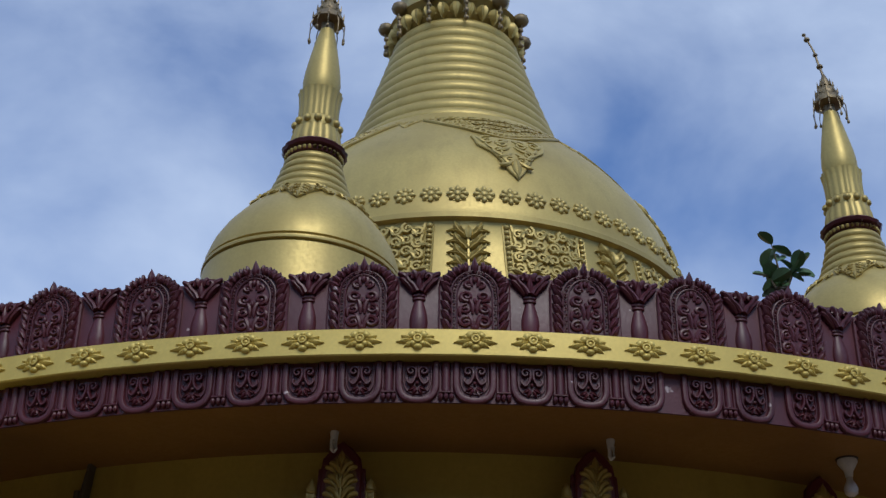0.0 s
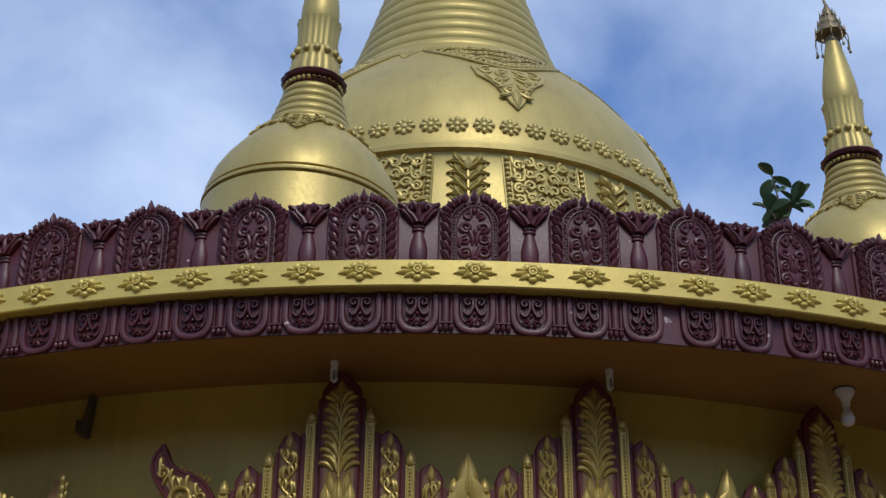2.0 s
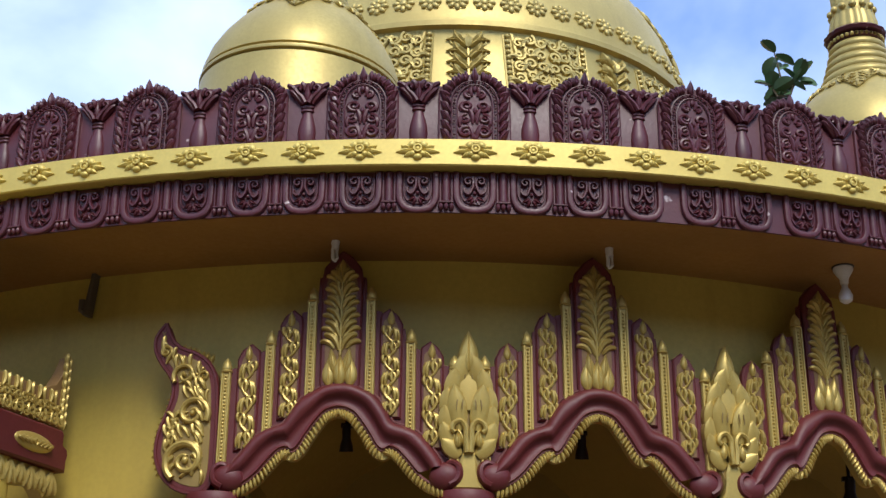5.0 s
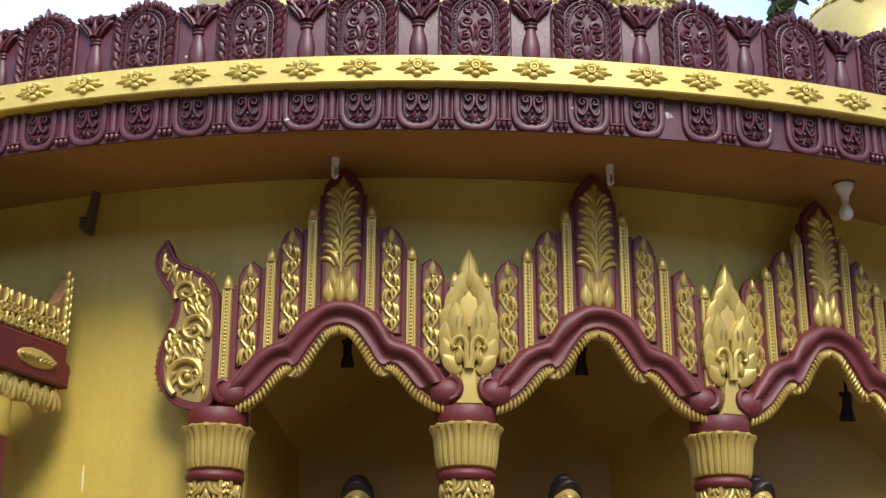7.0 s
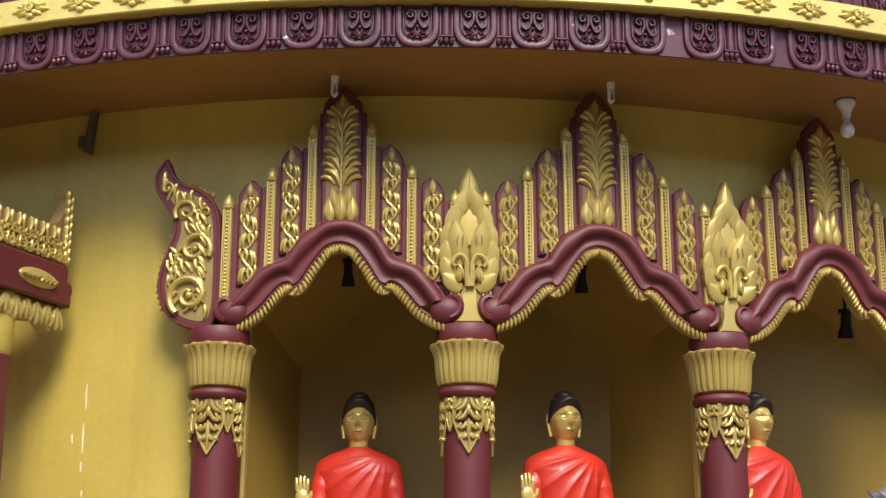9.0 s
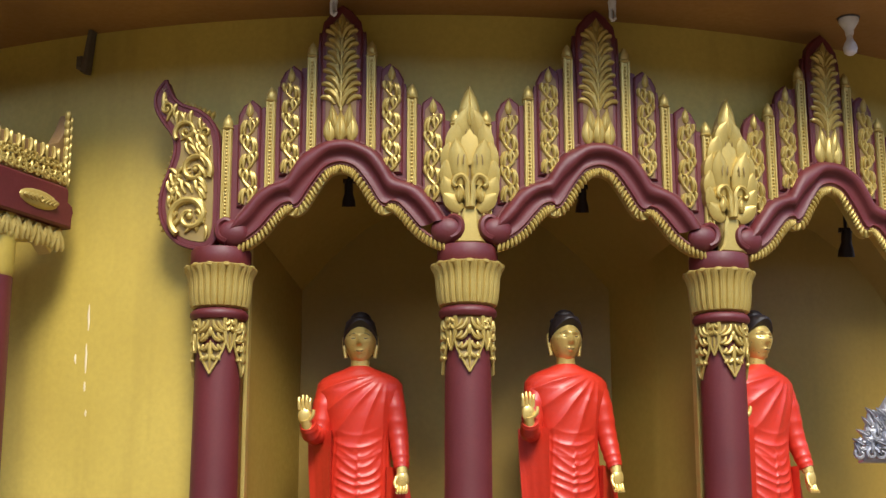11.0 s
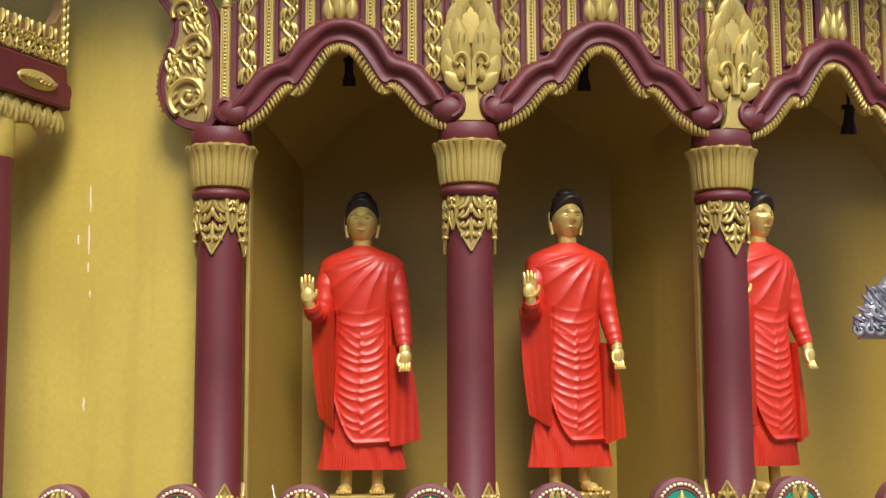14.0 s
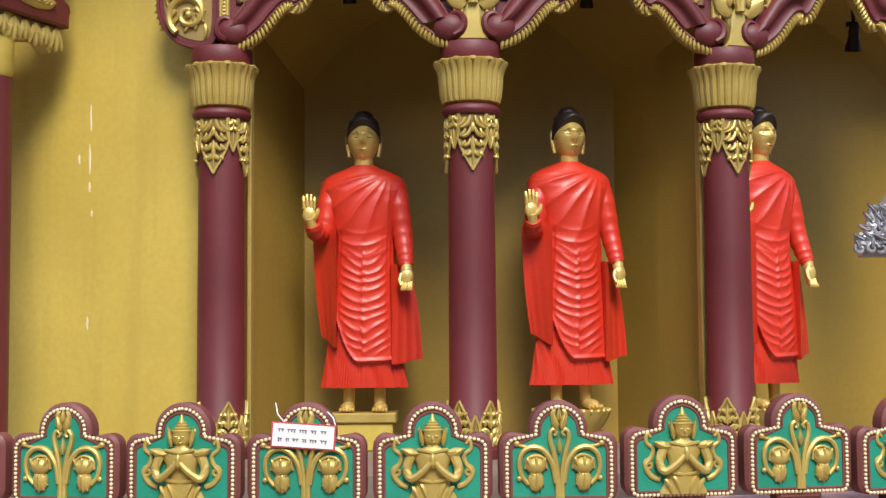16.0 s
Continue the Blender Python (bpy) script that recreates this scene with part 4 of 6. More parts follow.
def small_stupa():
    st = thing("small_stupa", "small gold-painted bell-shaped stupa with ringed spire", "stupa", None, "small stupas on the roof")
    prof = [(0.80, 5.5), (0.80, 6.2), (0.765, 6.35), (0.752, 6.52), (0.748, 6.575), (0.72, 6.585), (0.72, 6.597), (0.752, 6.602), (0.754, 6.615), (0.752, 6.628), (0.72, 6.633), (0.72, 6.645), (0.742, 6.655), (0.736, 6.71), (0.695, 6.84), (0.63, 6.96), (0.55, 7.07), (0.475, 7.155), (0.405, 7.245)]
    bm = bmesh.new()
    lathe(bm, prof + [(0.2, 7.24)], 64)
    part("bell", bm, STUPA, st)
    bm = bmesh.new()
    lathe(bm, [(0.2, 7.22)] + rings(0.39, 7.235, 0.205, 7.70, 6, 0.022, 0.62) + [(0.15, 7.72)], 56)
    part("ringed_cone", bm, STUPA, st)
    bm = bmesh.new()
    lathe(bm, [(0.19, 7.70), (0.215, 7.71), (0.225, 7.735), (0.205, 7.755), (0.24, 7.765), (0.255, 7.79), (0.235, 7.815), (0.17, 7.83)], 48, wave=lambda a, z: 1 + (0.04 * abs(math.sin(a * 8)) if 7.76 < z < 7.80 else 0))
    part("flange", bm, CORNICE, st, "dark weathered flange")
    bm = bmesh.new()
    for k in range(40):
        a = 2 * math.pi * k / 34
        ball(bm, (0.222 * math.sin(a), -0.222 * math.cos(a), 7.728), 0.018, 7, 4)
    part("bead_ring", bm, STUPA, st)
    bm = bmesh.new()
    lathe(bm, [(0.15, 7.81), (0.20, 7.82), (0.195, 7.90), (0.175, 7.985), (0.155, 8.0)], 96, wave=lambda a, z: 1 + 0.06 * abs(math.sin(a * 9)))
    part("lower_lotus", bm, STUPA, st)
    bm = bmesh.new()
    lathe(bm, [(0.15, 7.985), (0.175, 7.99), (0.18, 8.04), (0.165, 8.08), (0.15, 8.085)], 40)
    for k in range(13):
        a = 2 * math.pi * k / 13
        ball(bm, (0.178 * math.sin(a), -0.178 * math.cos(a), 8.035), 0.034, 10, 6)
    part("ball_ring", bm, STUPA, st)
    bm = bmesh.new()
    lathe(bm, [(0.14, 8.08), (0.155, 8.085), (0.155, 8.22), (0.163, 8.32), (0.172, 8.36), (0.15, 8.372)], 96, wave=lambda a, z: 1 + 0.06 * abs(math.sin(a * 9)))
    part("upper_lotus", bm, STUPA, st)
    bm = bmesh.new()
    lathe(bm, [(0.14, 8.36), (0.15, 8.40), (0.155, 8.47), (0.145, 8.58), (0.115, 8.76), (0.085, 8.92), (0.066, 9.0), (0.06, 9.03)], 40)
    part("bud_spire", bm, STUPA, st)
    bm = bmesh.new()
    lathe(bm, [(0.05, 9.0), (0.055, 9.1), (0.12, 9.11), (0.135, 9.12), (0.125, 9.16), (0.10, 9.20), (0.105, 9.22), (0.085, 9.27), (0.06, 9.31), (0.062, 9.33), (0.035, 9.40), (0.015, 9.46), (0.001, 9.47)], 24)
    pipe(bm, curve([(0, 0, 9.44), (-0.03, 0, 9.62), (-0.045, 0, 9.74), (-0.11, 0, 9.95)], 4), lambda t: 0.013 - 0.005 * t, 7)
    for k in range(10):
        a = 2 * math.pi * k / 10
        s, c = math.sin(a), -math.cos(a)
        for j, rr in ((0, 0.13), (1, 0.10), (2, 0.07)):
            pipe(bm, [(rr * s, rr * c, 9.13 + 0.09 * j), (rr * 1.05 * s, rr * 1.05 * c, 9.20 + 0.09 * j)], lambda t: 0.012 * (1.05 - t), 5)
        pipe(bm, [(0.128 * s, 0.128 * c, 9.125), (0.15 * s, 0.15 * c, 9.06), (0.148 * s, 0.148 * c, 9.0 - 0.05 * (k % 3))], 0.005, 5)
        ball(bm, (0.148 * s, 0.148 * c, 8.985 - 0.05 * (k % 3)), (0.014, 0.014, 0.02), 7, 5)
    for x, z, r in ((-0.018, 9.56, 0.032), (-0.04, 9.70, 0.024), (-0.09, 9.89, 0.03), (-0.11, 9.95, 0.02)):
        ball(bm, (x, 0, z), (r, r, r * 0.8), 8, 5)
    part("crown", bm, CROWN, st, "weathered umbrella crown hung with little bells")
    for k in range(4):
        bm = mk_triangle(0.36, 0.23)
        for v in bm.verts:
            v.co.y *= 2.2
            v.co.z += 7.262
        drape(bm, prof, -8 + 90 * k)
        part("cartouche", bm, STUPA, st, "moulded leaf cartouche")
    bm = bmesh.new()
    for k in range(26):
        x0 = 2 * math.pi * 0.40 * (k / 26)
        tube(bm, [(x0 + x, z) for x, z in spiral(0.04, 7.2, 0.028, 1.2, 200, 1 if k % 2 else -1, 10)], 0.012, 5, 1.2, -0.010)
        leaf(bm, x0, 7.225, 160, 0.07, 0.045, 0.022, -0.006)
    for v in bm.verts:
        a = v.co.x / 0.40
        r = float(np.interp(v.co.z, [7.07, 7.155, 7.245, 7.32], [0.55, 0.475, 0.405, 0.365])) - v.co.y
        v.co.x, v.co.y = r * math.sin(a), -r * math.cos(a)
    part("scroll_band", bm, STUPA, st)
    return st


stupa = small_stupa()
stupa.matrix_basis = pose(-1.04, 9.34, 6.6, 0, 1.8, 6) @ pose(0, 0, -6.6)
copy_thing(stupa, pose(3.56, 10.47, 6.62, 0, -1.0, -14) @ pose(0, 0, -6.6))

# great stupa
great = thing("great_stupa", "great gold-painted bell-shaped stupa with ringed spire and moulded ornament", "stupa", pose(0.165, 14.6, 0))
GP = [(3.05, 5.4), (3.05, 6.6), (2.95, 7.2), (2.84, 7.9), (2.75, 8.35), (2.70, 8.70), (2.71, 8.725), (2.765, 8.745), (2.765, 8.80), (2.71, 8.82), (2.705, 8.85), (2.70, 8.86), (2.70, 8.91), (2.64, 9.11), (2.575, 9.34), (2.47, 9.64), (2.30, 9.95), (2.08, 10.25), (1.84, 10.53), (1.63, 10.74), (1.44, 10.92)]
bm = bmesh.new()
lathe(bm, GP + [(1.0, 10.93)], 128)
part("bell", bm, STUPA, great)
bm = bmesh.new()
lathe(bm, [(1.0, 10.90)] + rings(1.40, 10.90, 0.745, 12.85, 11, 0.045) + [(0.5, 12.87)], 96)
part("ringed_cone", bm, STUPA, great)
bm = bmesh.new()
lathe(bm, [(0.60, 12.80), (0.74, 12.84), (0.80, 12.90), (0.74, 12.98), (0.78, 13.05), (0.87, 13.12), (0.80, 13.2), (0.7, 13.25), (0.66, 13.6), (0.72, 13.75), (0.6, 13.85), (0.55, 14.6), (0.3, 15.6), (0.12, 16.4), (0.01, 17.2)], 64)
part("spire", bm, STUPA, great)
bm = bmesh.new()
for k in range(30):
    a = 12.0 * k
    w = bmesh.new()
    leaf(w, 0, 0, 180, 0.22, 0.17, 0.06, 0, 0, 5)
    on_surface(w, 0.83, 13.02, a, -12)
    me = bpy.data.meshes.new("petal")
    w.to_mesh(me)
    w.free()
    bm.from_mesh(me)
    bpy.data.meshes.remove(me)
part("petal_ring", bm, STUPA, great)
bm = bmesh.new()
for k in range(12):
    a = radians(30 * k + 8)
    s, c = math.sin(a), -math.cos(a)
    ball(bm, (0.90 * s, 0.90 * c, 13.14), (0.11, 0.11, 0.09), 10, 6)
    pipe(bm, [(0.92 * s, 0.92 * c, 13.08), (0.87 * s, 0.87 * c, 12.72)], 0.014, 5)
    for j in range(3):
        ball(bm, (0.90 * s, 0.90 * c, 12.98 - 0.12 * j), 0.035, 7, 5)
part("boss_ring", bm, CROWN, great, "weathered bosses with hanging bells")


def mk_rosette(r):
    bm = bmesh.new()
    lathe(bm, [(0.001, 0.0), (r * 0.95, 0.0), (r * 0.9, r * 0.1), (0.001, r * 0.12)], 16)
    bmesh.ops.rotate(bm, cent=(0, 0, 0), matrix=Matrix.Rotation(radians(90), 3, "X"), verts=bm.verts)
    for k in range(8):
        a = k * math.pi / 4
        ball(bm, (r * 0.66 * math.sin(a), -r * 0.12, r * 0.66 * math.cos(a)), (r * 0.27, r * 0.26, r * 0.40), 10, 6, Matrix.Rotation(a, 4, "Y"))
    ball(bm, (0, -r * 0.22, 0), (r * 0.36, r * 0.2, r * 0.36), 10, 5)
    return bm


ro = part("rosette", on_surface(mk_rosette(0.108), 2.655, 9.06, 0, 14), STUPA, great)
for k in range(1, 63):
    again(ro, pose(0, 0, 0, 0, 0, 360.0 / 63 * k), great)


def mk_arabesque(w, h):
    """A wide relief panel of mirrored volutes between beaded borders."""
    bm = bmesh.new()
    for s in (-1, 1):
        for i in range(7):
            for j in range(3):
                cx, cz = 0.09 + 0.155 * j, 0.07 + 0.142 * i + 0.03 * math.sin(2.2 * j)
                wy = 1 if (i + j) % 2 else -1
                tube(bm, [(s * x, z) for x, z in spiral(cx * w, cz * h, 0.082 * w, 1.35, 60 * i + 110 * j, wy, 12)], lambda t: w * (0.034 - 0.012 * t), 6, 1.4, -0.010)
                comma(bm, s * (cx * w - 0.02), cz * h - 0.05, s * (20 + 40 * wy), 0.15, 0.024, s * wy * 70, 1.4, -0.010)
        n = int(h / 0.062)
        for k in range(n):
            ball(bm, (s * w * 0.54, -0.012, h * (k + 0.5) / n), (0.032, 0.03, 0.028), 8, 5)
        tube(bm, [(s * w * 0.585, 0), (s * w * 0.585, h)], 0.012, 5, 1.0, 0)
        tube(bm, [(s * w * 0.49, 0), (s * w * 0.49, h)], 0.010, 5, 1.0, 0)
    tube(bm, curve([(-w * 0.48, h), (-w * 0.4, h * 0.72), (-w * 0.2, h * 0.5), (0, h * 0.44), (w * 0.2, h * 0.5), (w * 0.4, h * 0.72), (w * 0.48, h)], 6), 0.022, 6, 1.0, -0.004)
    return bm


def mk_spray(w, h):
    bm = bmesh.new()
    tube(bm, [(0, 0), (0, h * 0.9)], 0.018, 6, 1.0, -0.004)
    for s in (-1, 1):
        for k in range(7):
            z = h * (0.02 + 0.135 * k)
            leaf(bm, s * 0.01, z, s * 26, w * 0.48, w * 0.19, 0.045, -0.004, s * 85)
            leaf(bm, s * 0.05, z + 0.06, s * 60, w * 0.36, w * 0.20, 0.05, -0.004, s * -60)
            tube(bm, [(s * x, q) for x, q in spiral(w * 0.3, z + h * 0.06, w * 0.12, 1.2, 200, -1, 12)], 0.014, 5, 1.0, -0.006)
    leaf(bm, 0, h * 0.82, 0, h * 0.16, w * 0.3, 0.05, -0.004)
    return bm


UP = [(r, z) for r, z in GP if z <= 8.705]
ara, spray = mk_arabesque(0.74, 1.0), mk_spray(0.46, 0.98)
for bmx, name, at in ((ara, "arabesque_panel", 18.6), (spray, "leaf_spray", 2.2)):
    for v in bmx.verts:
        v.co.z += 7.70
    drape(bmx, UP, at)
    ob = part(name, bmx, STUPA, great, "moulded gold relief")
    for k in range(1, 11):
        again(ob, pose(0, 0, 0, 0, 0, 360.0 / 11 * k), great)
bm = mk_triangle(0.80, 0.72)
for v in bm.verts:
    v.co.z += 10.05
drape(bm, GP, 13.8)
ob = part("cartouche", bm, STUPA, great, "moulded hanging cartouche")
for k in range(1, 6):
    again(ob, pose(0, 0, 0, 0, 0, 60.0 * k), great)
bm = mk_triangle(0.32, 0.22)
for v in bm.verts:
    v.co.z += 10.62
drape(bm, GP, -17)
ob = part("small_cartouche", bm, STUPA, great)
for k in range(1, 6):
    again(ob, pose(0, 0, 0, 0, 0, 60.0 * k), great)
bm = bmesh.new()
for k in range(25):
    x0 = -0.74 + 1.48 * k / 24
    low = 10.12 + 0.42 * (abs(x0) / 0.74) ** 1.6
    n = max(1, int((10.66 - low) / 0.12))
    for j in range(n):
        zc = low + (10.66 - low) * (j + 0.5) / n
        tube(bm, [(x0 + x, z) for x, z in spiral(0.01 * (-1) ** j, zc, 0.05, 1.3, 70 * k + 130 * j, 1 if (k + j) % 2 else -1, 12)], lambda t: 0.019 - 0.006 * t, 6, 1.2, -0.012)
    comma(bm, x0 - 0.03, low, 20, 0.09, 0.018, 60, 1.2, -0.012)
rim = [(x, 10.08 + 0.42 * (abs(x) / 0.74) ** 1.6) for x in (-0.8, -0.65, -0.5, -0.35, -0.2, -0.08, 0.0, 0.08, 0.2, 0.35, 0.5, 0.65, 0.8)]
tube(bm, curve(rim, 3), 0.022, 6, 1.2, -0.01)
tube(bm, curve([(x, z + 0.05) for x, z in rim], 3), 0.012, 6, 1.2, -0.01)
drape(bm, GP, 13.8)
ob = part("garland", bm, STUPA, great, "moulded scroll garland")
for k in range(1, 6):
    again(ob, pose(0, 0, 0, 0, 0, 60.0 * k), great)

# ---- sapling on the parapet ----
plant = thing("sapling", "small broad-leaved green sapling rooted in the parapet", "plant", eave_at(17.3, 7.10, 5.64))
bm = bmesh.new()
stems = [[(0, 0, 0), (0.02, 0, 0.18), (0.0, 0.02, 0.36), (-0.02, 0.03, 0.52)], [(0.01, 0, 0.12), (0.06, -0.03, 0.26), (0.10, -0.02, 0.36)], [(0, 0, 0.1), (-0.06, 0.02, 0.24), (-0.10, 0.03, 0.34)]]
for s in stems:
    pipe(bm, s, lambda t: 0.010 - 0.006 * t, 6)
part("stem", bm, STEM, plant)
rnd = random.Random(5)
for k in range(30):
    s = stems[k % 3]
    t = rnd.uniform(0.25, 1.0) * (len(s) - 1)
    p = Vector(s[int(min(t, len(s) - 1.001))]).lerp(Vector(s[int(min(t, len(s) - 1.001)) + 1]), t % 1)
    bm = bmesh.new()
    ln, wd = rnd.uniform(0.10, 0.15), rnd.uniform(0.075, 0.105)
    rows = []
    for i in range(7):
        u = i / 6
        w = wd * 0.5 * math.sin(math.pi * (0.03 + 0.94 * u)) ** 0.6
        rows.append([(-w, u * ln, 0.012 * math.sin(3 * u) + 0.010), (0, u * ln, 0), (w, u * ln, 0.012 * math.sin(3 * u) + 0.010)])
    grid(bm, rows)
    m = Matrix.Translation(p) @ Euler((rnd.uniform(-0.9, 0.9), rnd.uniform(-0.7, 0.7), rnd.uniform(0, 6.28))).to_matrix().to_4x4()
    bmesh.ops.transform(bm, matrix=m, verts=bm.verts)
    part("leaf", bm, LEAF, plant)


# ---- standing statues ----
def statue():
    """A standing robed figure, one mesh: red robe, gilt head and limbs, dark hair."""
    bm = bmesh.new()
    done = [0]

    def paint_new(i):
        bm.faces.ensure_lookup_table()
        for f in bm.faces[done[0]:]:
            f.material_index = i
        done[0] = len(bm.faces)

    # robe: stacked ellipses with fine hanging folds, and a curved hem over the pleated under-robe
    body = [(0.15, 0.292, 0.140), (0.22, 0.276, 0.148), (0.35, 0.254, 0.155), (0.50, 0.234, 0.158), (0.65, 0.220, 0.158), (0.80, 0.205, 0.155), (0.95, 0.193, 0.148), (1.08, 0.192, 0.145), (1.20, 0.222, 0.152), (1.29, 0.256, 0.152), (1.36, 0.270, 0.147), (1.41, 0.264, 0.134), (1.447, 0.234, 0.118), (1.475, 0.184, 0.102), (1.498, 0.122, 0.088), (1.522, 0.066, 0.070)]
    zs, rxs, rys = [b[0] for b in body], [b[1] for b in body], [b[2] for b in body]

    def crease(v):
        """A rounded fold with a sharp valley."""
        return abs(math.sin(math.pi * v)) ** 0.8 - 0.6

    def ridge(v):
        """A narrow raised fold between smooth hollows."""
        return (1 - abs(math.sin(math.pi * v))) ** 1.3

    def ramp01(v):
        return max(0.0, min(1.0, v))

    rows = []
    N = 176
    for j in range(300):
        z = 0.15 + (1.522 - 0.15) * j / 299
        rx, ry = np.interp(z, zs, rxs), np.interp(z, zs, rys)
        row = []
        for i in range(N):
            a = 2 * math.pi * i / N
            x, y = math.sin(a), -math.cos(a)
            front = max(0.0, -y)
            d = 0.0
            xm = x * rx
            hem = 0.298 + 0.62 * max(0.0, -x - 0.12) ** 1.6 + 0.012 * max(0, x)
            over = ramp01((z - hem) * 45 + 0.5)
            # folds that hang from both sides of the legs and meet in a line of small knots
            legs = ramp01((z - hem - 0.02) * 14) * ramp01((1.04 - z) * 6)
            side = ramp01((0.80 - abs(x - 0.02)) * 5) * front
            v = (z - 1.9 * abs(xm) ** 1.6 + 0.007 * math.sin(31 * z) + 0.012 * math.sin(7 * z + 20 * xm)) / (0.055 if x < 0 else 0.060)
            wing = math.exp(-((abs(xm) - 0.085) / 0.062) ** 2)
            d += (0.002 + 0.0085 * wing) * ridge(v) * legs * side
            d += 0.010 * math.exp(-(xm / 0.014) ** 2) * (0.5 + 0.5 * math.cos(2 * math.pi * v)) * legs * front
            # folds of the chest that fan out of the covered shoulder
            px, pz = 0.165 - xm, 1.50 - z
            dist, fan = math.hypot(px, pz), math.degrees(math.atan2(pz, px))
            chest = ramp01((z - 0.96) * 5) * ramp01((dist - 0.07) * 7) * ramp01((0.21 - xm) * 20) * front
            d += 0.013 * ridge((fan + 44 * dist + 6 * math.sin(9 * dist)) / 17.0) * chest * ramp01((fan - 8) / 10)
            # deep loops over the belly
            belly = ramp01((z - 0.90) * 8) * ramp01((1.16 - z) * 6) * ramp01((0.85 - abs(x)) * 6) * front
            d += 0.009 * ridge((z - 2.6 * (xm + 0.01) ** 2) / 0.074 + 0.3) * belly
            edge = 0.012 * math.exp(-((z - hem - 0.014) / 0.014) ** 2)
            edge += 0.012 * math.exp(-((xm - 0.178) / 0.010) ** 2) * ramp01((1.08 - z) * 8) * front
            edge += 0.005 * crease(a * 5 + 0.6 * math.sin(4 * z)) * (1 - side) * ramp01((1.2 - z) * 10)
            under = 0.008 * crease(a * 13 + 0.4 * math.sin(9 * z)) * ramp01((0.66 - z) * 6) - 0.022
            d += over * edge + (1 - over) * under
            row.append((x * (rx + d), y * (ry + d), z))
        rows.append(row)
    grid(bm, rows, True)
    # lengths of cloth that hang from the arms
    for s, top, foot, x_in, x_top, x_foot in ((-1, 1.12, 0.41, 0.165, 0.315, 0.262), (1, 0.90, 0.292, 0.175, 0.285, 0.362)):
        rows = []
        for j in range(36):
            t = j / 35
            z = top + (foot - top) * t
            out = x_top + (x_foot - x_top) * t + 0.012 * math.sin(math.pi * t)
            row = []
            for i in range(21):
                u = i / 20
                xx = s * (x_in + (out - x_in) * u)
                yy = -0.135 * (1 - u) ** 1.4 - 0.015 + (0.004 if s < 0 else 0.008) * crease(u * 3.2 + 0.5 * t) * (0.3 + t)
                row.append((xx, yy, z - 0.006 * math.sin(6 * u) * t + (0.07 * (u - 0.25) * t * t if s < 0 else 0.03 * u * t)))
            rows.append(row)
        back = [[(x * 0.96, y + 0.055, z) for x, y, z in r] for r in rows]
        grid(bm, [r + b[::-1] for r, b in zip(rows, back)], True)
    # sleeves
    def folds(r0, r1):
        return lambda t: r0 + (r1 - r0) * t + 0.004 * (1 - abs(math.sin(t * 24))) ** 1.2
    pipe(bm, curve([(-0.180, 0.0, 1.395), (-0.214, -0.03, 1.28), (-0.245, -0.06, 1.12), (-0.282, -0.14, 1.10), (-0.300, -0.20, 1.15)], 14), folds(0.078, 0.050), 20)
    pipe(bm, curve([(0.180, 0.0, 1.395), (0.214, -0.03, 1.27), (0.240, -0.05, 1.10), (0.256, -0.09, 0.97), (0.265, -0.12, 0.89)], 14), folds(0.078, 0.044), 20)
    paint_new(0)
    # raised open palm
    ball(bm, (-0.318, -0.225, 1.20), (0.042, 0.020, 0.055), 14, 9)
    for k, (dx, ln) in enumerate(((-0.031, 0.075), (-0.011, 0.088), (0.010, 0.086), (0.029, 0.07))):
        pipe(bm, curve([(-0.318 + dx, -0.228, 1.235), (-0.318 + dx * 1.1, -0.234, 1.235 + ln * 0.6), (-0.318 + dx * 1.15, -0.226, 1.235 + ln)], 4), lambda t: 0.0115 - 0.003 * t, 8)
    pipe(bm, curve([(-0.288, -0.23, 1.175), (-0.268, -0.24, 1.20), (-0.262, -0.24, 1.235)], 4), lambda t: 0.014 - 0.004 * t, 8)
    pipe(bm, [(-0.302, -0.20, 1.13), (-0.315, -0.222, 1.18)], 0.032, 12)
    # lowered hand, palm forward
    pipe(bm, [(0.265, -0.12, 0.92), (0.266, -0.13, 0.86)], 0.034, 12)
    ball(bm, (0.268, -0.142, 0.825), (0.042, 0.024, 0.055), 14, 9)
    for k, dx in enumerate((-0.028, -0.009, 0.010, 0.027)):
        pipe(bm, curve([(0.268 + dx, -0.145, 0.79), (0.268 + dx, -0.165, 0.755), (0.266 + dx, -0.185, 0.745)], 4), lambda t: 0.0115 - 0.003 * t, 8)
    pipe(bm, curve([(0.235, -0.15, 0.84), (0.225, -0.17, 0.80), (0.235, -0.185, 0.77)], 4), lambda t: 0.013 - 0.004 * t, 8)
    # feet and ankles
    for s in (-1, 1):
        pipe(bm, [(s * 0.095, 0.02, 0.18), (s * 0.095, 0.01, 0.05)], 0.036, 12)
        ball(bm, (s * 0.10, -0.055, 0.03), (0.045, 0.115, 0.032), 14, 8)
        for k in range(5):
            ball(bm, (s * 0.10 + (k - 2) * 0.019, -0.158 + 0.006 * abs(k - 2), 0.018), (0.011, 0.024, 0.015), 8, 5)
    # neck and head
    pipe(bm, [(0, 0.0, 1.47), (0, -0.008, 1.60)], lambda t: 0.062 - 0.006 * t, 20)
    rows = []
